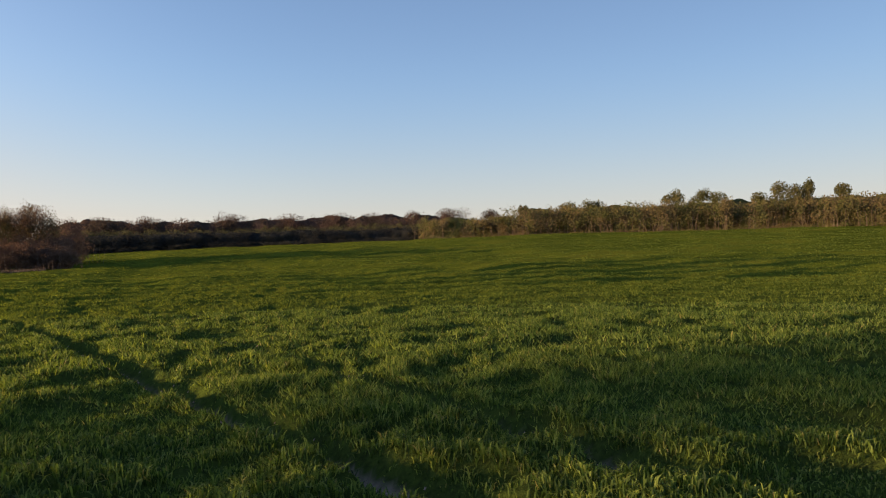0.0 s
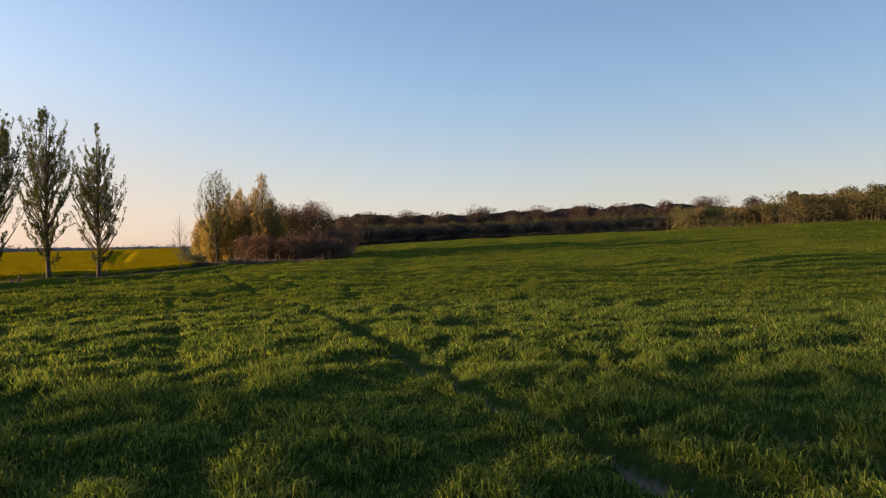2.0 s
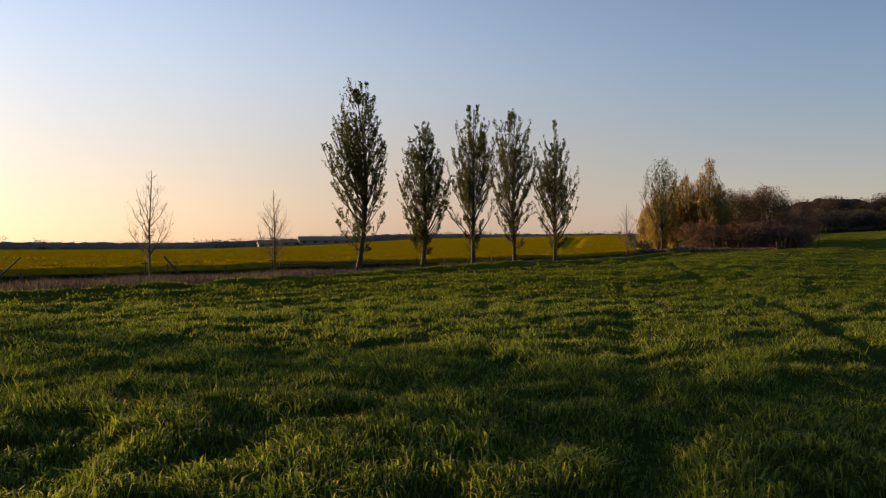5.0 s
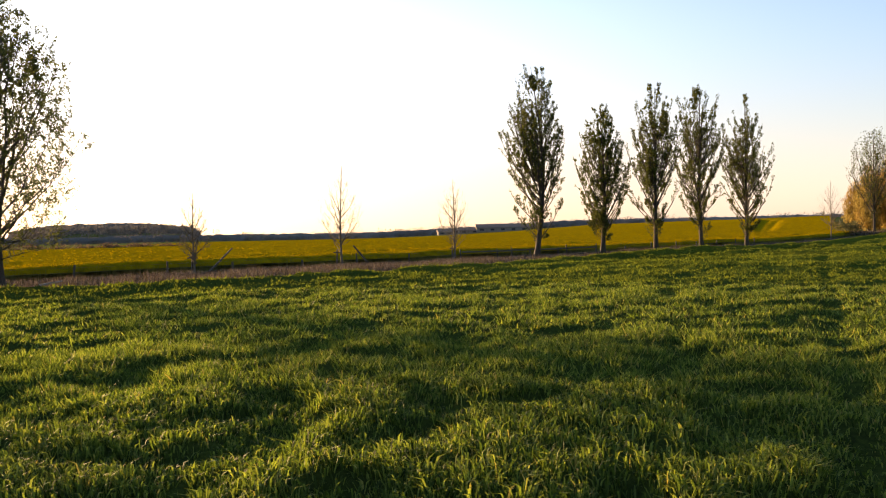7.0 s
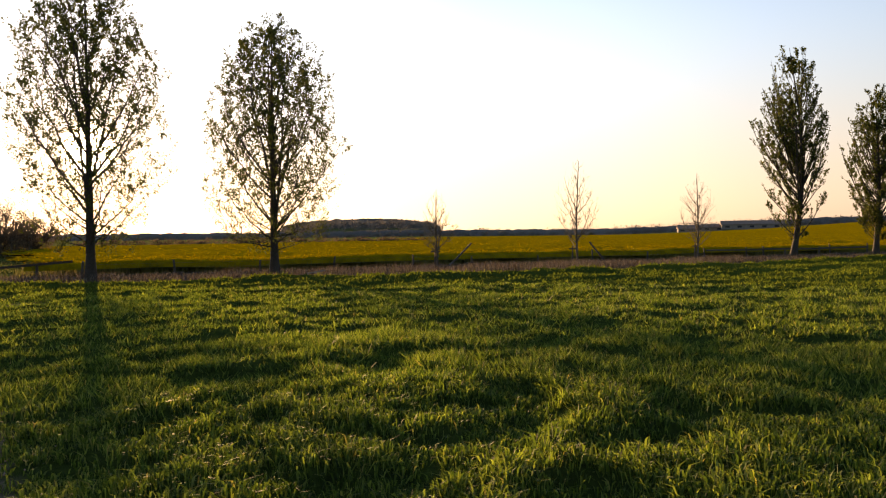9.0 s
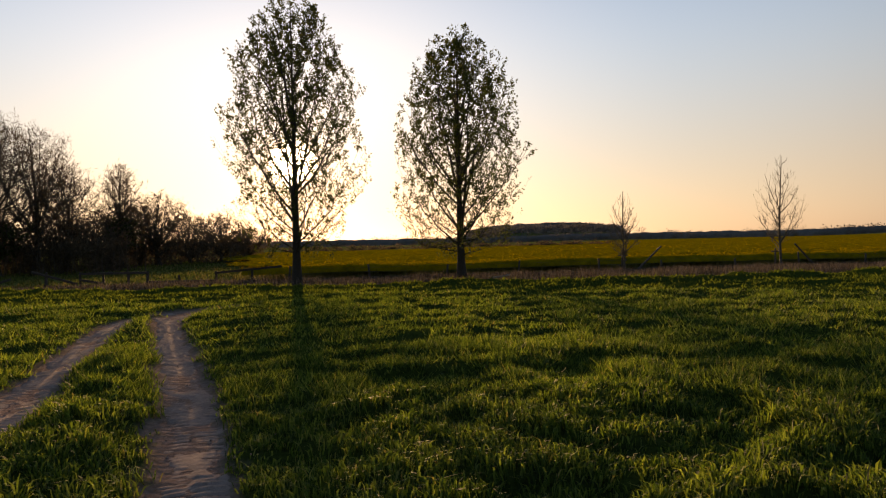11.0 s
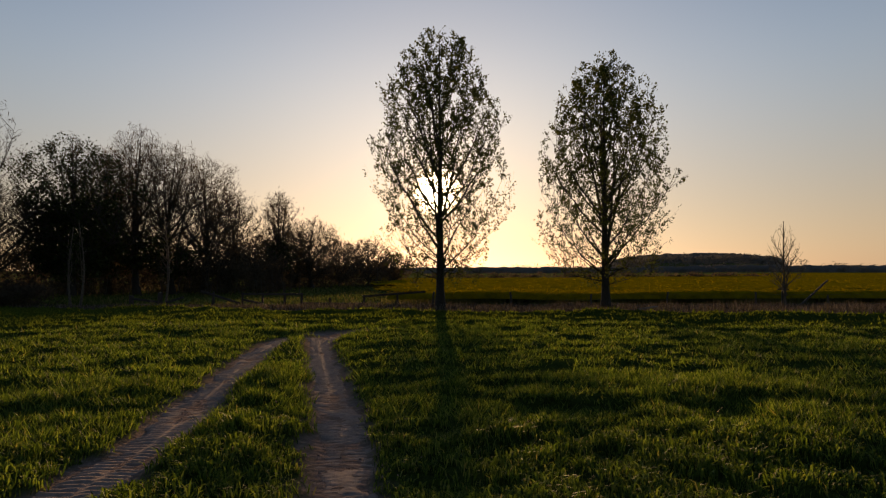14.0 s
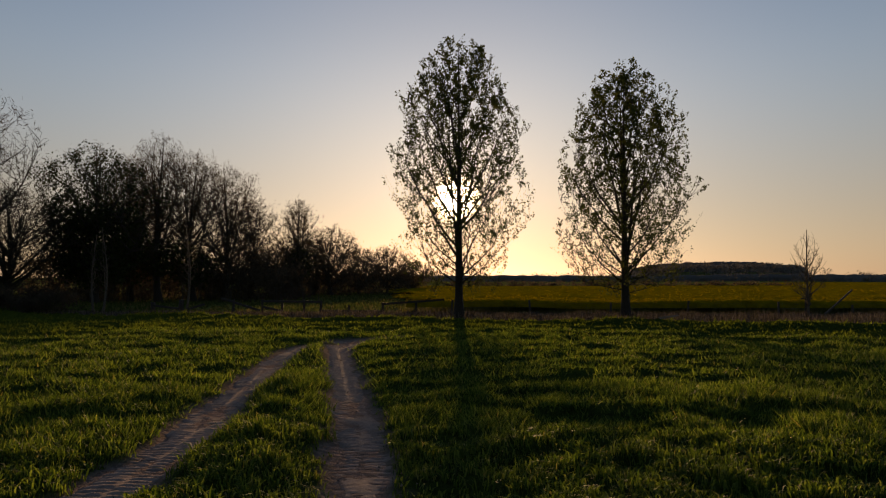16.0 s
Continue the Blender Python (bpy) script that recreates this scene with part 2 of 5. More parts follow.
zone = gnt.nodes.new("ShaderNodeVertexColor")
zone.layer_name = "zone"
split = gnt.nodes.new("ShaderNodeSeparateColor")
gnt.links.new(zone.outputs["Color"], split.inputs[0])
fine = noise_out(gnt, 9.0, 8, 0.75)
broad = noise_out(gnt, 0.35, 4, 0.6)
green = ramp(gnt, fine, [(0.32, (0.026, 0.032, 0.012)), (0.5, (0.048, 0.066, 0.016)), (0.75, (0.082, 0.106, 0.022))])
# leaf green for far ground, lightened for the low sun that flat ground misses
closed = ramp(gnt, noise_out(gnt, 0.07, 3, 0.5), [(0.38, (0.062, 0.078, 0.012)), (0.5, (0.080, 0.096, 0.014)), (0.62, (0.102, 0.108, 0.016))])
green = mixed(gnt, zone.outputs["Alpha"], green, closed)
green = mixed(gnt, broad, green, (0.8, 1.0, 0.75), "MULTIPLY")
soil = ramp(gnt, noise_out(gnt, 14.0, 8, 0.7), [(0.3, (0.17, 0.12, 0.095)), (0.7, (0.34, 0.25, 0.205))])
straw = ramp(gnt, noise_out(gnt, 5.0, 8, 0.75), [(0.3, (0.06, 0.05, 0.03)), (0.7, (0.16, 0.13, 0.085))])
meadow = ramp(gnt, noise_out(gnt, 3.0, 8, 0.75), [(0.3, (0.08, 0.10, 0.025)), (0.7, (0.16, 0.17, 0.05))])
col = mixed(gnt, split.outputs[1], green, straw)
col = mixed(gnt, split.outputs[2], col, meadow)
col = mixed(gnt, split.outputs[0], col, soil)
gnt.links.new(col, gb.inputs["Base Color"])
gb.inputs["Roughness"].default_value = 0.9
gb.inputs["Specular IOR Level"].default_value = 0.0
tread = gnt.nodes.new("ShaderNodeTexWave")
tread.bands_direction = "Y"
tread.inputs["Scale"].default_value, tread.inputs["Distortion"].default_value = 2.2, 6.0
tread.inputs["Detail"].default_value, tread.inputs["Detail Scale"].default_value = 3.0, 2.5
gnt.links.new(gnt.nodes.new("ShaderNodeNewGeometry").outputs["Position"], tread.inputs["Vector"])
worn = mixed(gnt, 0.28, fine, tread.outputs["Fac"])
relief_height = mixed(gnt, split.outputs[0], fine, worn)
bump(gnt, gb, relief_height, 1.0, 0.06)
# rougher growth that shows on the far slope
swell = gnt.nodes.new("ShaderNodeBump")
swell.inputs["Distance"].default_value = 0.30
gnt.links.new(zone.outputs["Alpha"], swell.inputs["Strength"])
gnt.links.new(noise_out(gnt, 0.9, 5, 0.65), swell.inputs["Height"])
gnt.links.new(swell.outputs[0], gb.inputs["Normal"].links[0].from_node.inputs["Normal"])


# ---- terrain ----
def lattice(ix, iy, seed):
    h = (ix.astype(np.int64) * 374761393 + iy.astype(np.int64) * 668265263 + seed * 974634777) & 0xFFFFFFFF
    h = ((h ^ (h >> 13)) * 1274126177) & 0xFFFFFFFF
    return ((h ^ (h >> 16)) & 0xFFFF) / 65535.0


def lumps(x, y, seed=0):
    """Smooth noise from -1 to 1, one lump a unit."""
    ix, iy = np.floor(x), np.floor(y)
    fx, fy = x - ix, y - iy
    fx, fy = fx * fx * (3 - 2 * fx), fy * fy * (3 - 2 * fy)
    a, b = lattice(ix, iy, seed), lattice(ix + 1, iy, seed)
    c, d = lattice(ix, iy + 1, seed), lattice(ix + 1, iy + 1, seed)
    return 2 * ((a * (1 - fx) + b * fx) * (1 - fy) + (c * (1 - fx) + d * fx) * fy) - 1


def smooth(v, lo, hi):
    t = np.clip((v - lo) / (hi - lo), 0, 1)
    return t * t * (3 - 2 * t)


LINE = radians(4.0)          # the row of poplars stands square to this azimuth
ROW = 31.0                   # and this far off


def across(x, y):
    return x * math.sin(LINE) + y * math.cos(LINE)


def along(x, y):
    return x * math.cos(LINE) - y * math.sin(LINE)


def on_row(s, v=ROW):
    """A place s metres along the row, v metres off."""
    return s * math.cos(LINE) + v * math.sin(LINE), -s * math.sin(LINE) + v * math.cos(LINE)


def polyline_distance(x, y, pts):
    best = np.full(np.shape(x), 1e9)
    for (ax, ay), (bx, by) in zip(pts, pts[1:]):
        dx, dy = bx - ax, by - ay
        t = np.clip(((x - ax) * dx + (y - ay) * dy) / (dx * dx + dy * dy), 0, 1)
        best = np.minimum(best, np.hypot(x - ax - t * dx, y - ay - t * dy))
    return best


RUT_LEFT = [(-2.2, -3), (-2.55, 3), (-2.6, 7.6), (-3.2, 13.5), (-3.4, 17.0), (-2.6, 19.3), (-1.0, 20.8)]
RUT_RIGHT = [(-0.3, -3), (-0.45, 4), (-0.8, 7.6), (-1.75, 13.0), (-2.4, 17.0), (-2.2, 19.4), (-0.8, 20.8)]
TRAMS = [[(-6, -5.0), (4.9, -2.04), (7.7, -1.23), (11.8, -0.12), (16.6, 1.1), (24.4, 3.3), (39.3, 8.4), (71.7, 17.6)],
         [(-6, -6.9), (4.4, -3.87), (8.4, -3.05), (16.1, -1.62), (20.4, -0.5), (38.8, 5.5), (49.2, 8.4), (72, 15.8)]]
# two more wheel lines follow the headland
TRAMS += [[on_row(s, v) for s, v in ((-14, 23.2), (-6, 22.3), (0, 21.6), (12, 20.7), (24, 21.9), (41, 23.7), (70, 25.6), (100, 27.0))],
          [on_row(s, v) for s, v in ((-14, 25.0), (-6, 24.2), (5, 23.4), (16, 23.3), (27, 24.8), (44, 26.0), (70, 28.0), (100, 29.4))]]
ISLAND = [(-1.6, 6.0), (-1.8, 8.5), (-2.5, 13.2), (-2.9, 17.6)]
TRODDEN = [[(5.5, 1.5), (12.2, 3.7), (31.9, 9.9), (70, 21.5)]]


def bare(x, y):
    """How bare the soil lies: 1 in the wheel ruts, less in the tramlines."""
    wob = 0.06 * lumps(x * 1.7, y * 1.7, 5) + 0.10 * lumps(x * 6, y * 6, 6)
    d = np.minimum(polyline_distance(x, y, RUT_LEFT), polyline_distance(x, y, RUT_RIGHT)) + wob
    ruts = (1 - smooth(d, 0.24, 0.46)) * (1 - 0.5 * smooth(y, 19.5, 21.5))
    tr = np.minimum.reduce([polyline_distance(x, y, p) for p in TRAMS]) + 0.4 * wob
    near = (1 - smooth(np.hypot(x, y), 5, 15)) * (0.35 + 0.65 * smooth(lumps(x * 0.9, y * 0.9, 8), -0.5, 0.2))
    return np.maximum(ruts, (1 - smooth(tr, 0.02, 0.09)) * near)


def furrow(x, y):
    """The tramlines' sunken course."""
    tr = np.minimum.reduce([polyline_distance(x, y, p) for p in TRAMS]) + 0.06 * lumps(x * 1.7, y * 1.7, 5)
    return 1 - smooth(tr, 0.08, 0.30 + 0.10 * smooth(np.hypot(x, y), 12, 40))


def trodden(x, y):
    """The beaten path's course."""
    d = polyline_distance(x, y, TRODDEN[0]) + 0.14 * lumps(x * 1.3, y * 1.3, 25)
    return 1 - smooth(d, 0.08, 0.32)


def tussocks(x, y):
    """Uneven growth of the wheat: 1 on the hummocks, 0 in the hollows between."""
    wx, wy = x + 0.5 * lumps(x * 0.8, y * 0.8, 81), y + 0.5 * lumps(x * 0.8 + 5, y * 0.8, 82)
    n = 0.9 * lumps(wx * 1.35, wy * 1.7, 2) + 0.5 * lumps(wx * 3.2, wy * 3.8, 10) + 0.35 * lumps(wx * 0.5, wy * 0.7, 1)
    return smooth(n, -0.85, 0.55)


def crop_edge(x, y):
    """How far past the wheat's edge, in metres, a place lies."""
    e = np.interp(along(x, y), (-30, -5, 3, 12, 22, 30, 47, 75, 110), (33, 29, 28, 26, 26, 27.3, 30.2, 31.3, 33))
    return across(x, y) - e + 0.4 * lumps(x * 0.3, y * 0.3, 9)


def verge(x, y):
    return smooth(crop_edge(x, y), -0.2, 0.5) * (1 - smooth(across(x, y), 33.4, 34.4))


def relief(x, y):
    """Height of the ground."""
    s = x * math.sin(radians(122)) + y * math.cos(radians(122))
    q = x * math.sin(radians(32)) + y * math.cos(radians(32))
    top = np.maximum(6.9 - 0.017 * np.maximum(q, 0), 5.0)
    z = top * np.clip((s - 50) / 130, 0, 1) ** 1.5
    z = z - z * smooth(s, 260, 900) * 0.6
    v = across(x, y)
    z = z - 0.28 * smooth(v, 38.0, 60.0) * (1 - smooth(v, 100, 260))
    # the wooded hill and the far plain
    hx, hy = 640 * math.sin(radians(20.6)), 640 * math.cos(radians(20.6))
    z = z + 8.0 * np.exp(-((x - hx) / 66) ** 4 - ((y - hy) / 110) ** 2)
    d = np.hypot(x, y)
    z = z + 5.0 * smooth(d, 700, 2500)
    edge = crop_edge(x, y)
    crop = 1 - smooth(edge, -1.5, 0.3)
    # ridge of the headland in front of the dry verge
    z = z + 0.16 * np.exp(-((edge + 1.3) / 0.8) ** 2) - 0.22 * np.exp(-((edge - 0.1) / 0.6) ** 2)
    fade = 1 - smooth(d, 120, 300)
    uneven = (0.125 * tussocks(x, y) - 0.085) * (1 - 0.7 * smooth(d, 40, 90)) * (1 - 0.85 * furrow(x, y)) + 0.02 * lumps(x * 5, y * 5, 13) * (1 - smooth(d, 20, 30)) + 0.07 * lumps(x * 0.13, y * 0.13, 4)
    rut = np.minimum(polyline_distance(x, y, RUT_LEFT), polyline_distance(x, y, RUT_RIGHT))
    z = z + crop * fade * uneven * smooth(d, 1.0, 5.0) * smooth(rut, 0.2, 1.0)
    z = z + 0.26 * crop * (1 - smooth(d, 150, 260)) * smooth(d, 25, 60) * lumps(along(x, y) * 0.045, v * 0.16, 7)
    z = z + crop * (1 - smooth(d, 130, 220)) * smooth(d, 14, 40) * (0.09 * lumps(x * 0.3, y * 0.3, 11) + 0.06 * lumps(x * 0.6, y * 0.6, 12)) * (1 + 0.4 * smooth(d, 45, 80))
    z = z + crop * 0.10 * smooth(d, 40, 65) * (1 - smooth(d, 170, 230)) * lumps(s * 0.30, q * 0.035, 17)
    z = z + 0.13 * np.exp(-(polyline_distance(x, y, ISLAND) / 0.42) ** 2) * (0.75 + 0.4 * lumps(x * 0.9, y * 0.7, 14))
    low = bare(x, y)
    return z - 0.05 * low - 0.17 * furrow(x, y) - 0.035 * trodden(x, y)


def ground_z(x, y):
    return float(relief(np.array([float(x)]), np.array([float(y)]))[0])


def raw_mesh(name, verts, faces, mat, smooth_faces=False):
    """A mesh from an array of places and an array of equal-sided faces."""
    me = bpy.data.meshes.new(name)
    n, k = faces.shape
    me.vertices.add(len(verts))
    me.vertices.foreach_set("co", np.ascontiguousarray(verts, dtype=np.float32).ravel())
    me.loops.add(n * k)
    me.loops.foreach_set("vertex_index", np.ascontiguousarray(faces, dtype=np.int32).ravel())
    me.polygons.add(n)
    me.polygons.foreach_set("loop_start", np.arange(0, n * k, k, dtype=np.int32))
    if smooth_faces:
        me.polygons.foreach_set("use_smooth", np.ones(n, dtype=bool))
    me.update(calc_edges=True)
    me.materials.append(mat)
    return me


def build_ground():
    rings = [0.0]
    r = 0.2
    while r < 1.2:
        rings.append(r)
        r *= 1.07
    while r < 42:
        rings.append(r)
        r *= 1.0155
    while r < 150:
        rings.append(r)
        r *= 1.018
    while r < 4600:
        rings.append(r)
        r *= 1.055
    rings = np.array(rings)
    a = np.radians(np.concatenate([np.arange(-45, 62, 0.7), np.arange(62, 118, 0.32), np.arange(118, 160, 0.7), np.arange(160, 315, 5.0)]))
    n = len(a)
    x, y = np.outer(rings, np.sin(a)).ravel(), np.outer(rings, np.cos(a)).ravel()
    z = relief(x, y)
    i = np.arange((len(rings) - 1) * n).reshape(-1, n)
    j = np.roll(i, -1, 1)
    faces = np.stack([i, i + n, j + n, j], -1).reshape(-1, 4)
    me = raw_mesh("ground", np.stack([x, y, z], 1), faces, GROUND, True)
    col = me.color_attributes.new("zone", "FLOAT_COLOR", "POINT")
    rgba = np.ones((len(x), 4), dtype=np.float32)
    v = across(x, y)
    # alpha grows with distance: share of the lightened far green, strength of its bumps
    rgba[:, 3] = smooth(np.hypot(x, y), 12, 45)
    rgba[:, 0], rgba[:, 1], rgba[:, 2] = bare(x, y), verge(x, y), smooth(v, 33.6, 34.6)
    col.data.foreach_set("color", rgba.ravel())
    tagged(new("ground", me), "uneven green wheat field, dry verge and far farmland", "ground", kind="structure")


build_ground()


# ---- grass, crops ----
def joined(pieces):
    vs, fs, base = [], [], 0
    for v, f in pieces:
        vs.append(v)
        fs.append(f + base)
        base += len(v)
    return np.concatenate(vs), np.concatenate(fs)


def blades(rng, x, y, height, width, lean, segments):
    """Blades of grass standing at x, y: bent strips that end in a point."""
    n = len(x)
    z = relief(x, y) - 0.01
    a = rng.uniform(0, 2 * math.pi, n)
    b = rng.uniform(0, 2 * math.pi, n)
    side = np.stack([np.cos(a), np.sin(a), np.zeros(n)], 1) * (width / 2)[:, None]
    tilt = (height * lean * rng.uniform(0.1, 1.0, n))[:, None] * np.stack([np.cos(b), np.sin(b), np.zeros(n)], 1)
    foot = np.stack([x, y, z], 1)
    up = np.zeros((n, 3))
    up[:, 2] = height
    if segments == 1:
        v = np.stack([foot - side, foot + side, foot + up + tilt], 1).reshape(-1, 3)
        return v, np.arange(n * 3).reshape(-1, 3)
    mid = foot + up * 0.6 + tilt * 0.35
    tip = foot + up * 0.97 + tilt
    v = np.stack([foot - side, foot + side, mid + side * 0.8, mid - side * 0.8, tip], 1).reshape(-1, 3)
    k = np.arange(n)[:, None] * 5
    f = np.concatenate([k + np.array([[0, 1, 2]]), k + np.array([[0, 2, 3]]), k + np.array([[3, 2, 4]])], 0)
    return v, f


def scatter(rng, n, r0, r1, a0=-38.0, a1=152.0):
    r = np.sqrt(rng.uniform(r0 * r0, r1 * r1, n))
    a = np.radians(rng.uniform(a0, a1, n))
    return r * np.sin(a), r * np.cos(a)


def wheat_height(x, y):
    h = 0.060 + 0.050 * tussocks(x, y) + 0.014 * lumps(x * 2.3, y * 2.3, 22) + 0.015 * lumps(x * 0.2, y * 0.2, 23)
    return h * (1 - 0.75 * furrow(x, y)) * (1 - 0.3 * trodden(x, y))


def sparse(x, y):
    """Worn patches where little wheat has come up."""
    p = lumps(x * 0.8 + 7, y * 0.8, 26) + 0.5 * lumps(x * 2.1, y * 2.1, 27)
    return 0.5 * smooth(p, 0.75, 1.1)


def tufted(rng, n, per, r0, r1, width, spread, segments, tall, a0=-38.0, a1=152.0):
    """n tufts of per blades that lean outwards from each tuft's middle."""
    cx, cy = scatter(rng, n, r0, r1, a0, a1)
    big = rng.uniform(0.75, 1.3, n)
    k = np.repeat(np.arange(n), per)
    a = rng.uniform(0, 2 * math.pi, len(k))
    rr = np.sqrt(rng.uniform(0, 1, len(k))) * spread * big[k]
    ox, oy = np.cos(a) * rr, np.sin(a) * rr
    x, y = cx[k] + ox, cy[k] + oy
    keep = (crop_edge(x, y) < 0.0) & (rng.uniform(0, 1, len(k)) > np.maximum(np.maximum(bare(x, y) * 1.05, sparse(x, y)), 0.92 * furrow(x, y)))
    x, y, ox, oy, k = x[keep], y[keep], ox[keep], oy[keep], k[keep]
    h = wheat_height(x, y) * big[k] * tall * rng.uniform(0.65, 1.25, len(x)) * (1.1 - 0.35 * np.hypot(ox, oy) / spread)
    w = width * rng.uniform(0.6, 1.3, len(x))
    z = relief(x, y) - 0.01
    foot = np.stack([x, y, z], 1)
    t = rng.uniform(0, 2 * math.pi, len(x))
    side = np.stack([np.cos(t), np.sin(t), np.zeros(len(x))], 1) * (w / 2)[:, None]
    out = np.stack([ox, oy, np.zeros(len(x))], 1) / spread
    tilt = (out * 0.6 + rng.normal(size=(len(x), 3)) * np.array([0.48, 0.48, 0])) * h[:, None]
    up = np.zeros((len(x), 3))
    up[:, 2] = h
    if segments == 1:
        v = np.stack([foot - side, foot + side, foot + up + tilt], 1).reshape(-1, 3)
        return v, np.arange(len(x) * 3).reshape(-1, 3)
    mid = foot + up * 0.75 + tilt * 0.35
    tip = foot + up * (0.98 - 0.15 * rng.uniform(0, 1, len(x)))[:, None] + tilt
    v = np.stack([foot - side * 0.8, foot + side * 0.8, mid + side, mid - side, tip], 1).reshape(-1, 3)
    m = np.arange(len(x))[:, None] * 5
    f = np.concatenate([m + np.array([[0, 1, 2]]), m + np.array([[0, 2, 3]]), m + np.array([[3, 2, 4]])], 0)
    return v, f


def build_wheat():
    rng = np.random.default_rng(3)
    pieces = [tufted(rng, 8600, 13, 3.4, 7.8, 0.0120, 0.09, 3, 1.08),
              tufted(rng, 13500, 9, 7.8, 11.5, 0.0195, 0.11, 1, 1.05),
              tufted(rng, 2600, 11, 0.3, 3.4, 0.014, 0.10, 1, 0.8, 0.0, 360.0),
              tufted(rng, 3000, 6, 3.4, 14.0, 0.040, 0.20, 1, 1.0, 152.0, 322.0),
              tufted(rng, 26000, 10, 11.5, 23, 0.027, 0.16, 1, 1.0),
              ]
    me = raw_mesh("young_wheat", *joined(pieces), WHEAT)
    tagged(new("young_wheat", me), "short uneven green wheat blades lit from behind", "wheat", kind="stuff")
    far = [tufted(rng, 34000, 6, 23, 50, 0.055, 0.25, 1, 1.0), tufted(rng, 24000, 5, 50, 85, 0.10, 0.40, 1, 0.95), tufted(rng, 17000, 5, 85, 205, 0.26, 0.8, 1, 1.1, 76.0, 152.0)]
    me = raw_mesh("far_wheat", *joined(far), FAR_WHEAT)
    tagged(new("far_wheat", me), "smooth green wheat over the far slope", "wheat", kind="stuff")


def build_verge():
    rng = np.random.default_rng(5)
    n = 120000
    s = rng.uniform(-38, 95, n)
    v = rng.uniform(25.6, 34.4, n)
    x, y = on_row(s, v)
    keep = rng.uniform(0, 1, n) < verge(x, y)
    x, y = x[keep], y[keep]
    h = (0.25 + 0.10 * lumps(x * 0.5, y * 0.5, 31) + 0.07 * lumps(x * 1.6, y * 1.6, 32)) * rng.uniform(0.5, 1.3, len(x))
    h = h * (1 - 0.45 * smooth(across(x, y), 31.5, 33.0))
    vv, f = blades(rng, x, y, h, np.full(len(x), 0.03), 0.7, 1)
    me = raw_mesh("dry_verge_grass", vv, f, DRY)
    tagged(new("dry_verge_grass", me), "pale dry uncut grass along the field edge", "grass", kind="stuff")


LANES = [[(139, 66), (190, 88.6), (243, 111)], [(128, 59), (181, 82), (232, 103.3)]]


def off_lanes(s, v, gap):
    return np.minimum(*[polyline_distance(s, v, p) for p in LANES]) > gap


def rape_inside(s, v):
    right = 96 + 2.6 * (v - 34) + 1.5 * np.sin(v * 0.9)
    left = -3.5 - 0.16 * (v - 34) + 1.2 * np.sin(v * 0.7)
    far = np.minimum(138 + 1.4 * np.clip(s - 20, 0, 500), 258)
    return (v > 34.3 + 0.25 * np.sin(s * 0.8)) & (v < far) & (s < right) & (s > left)


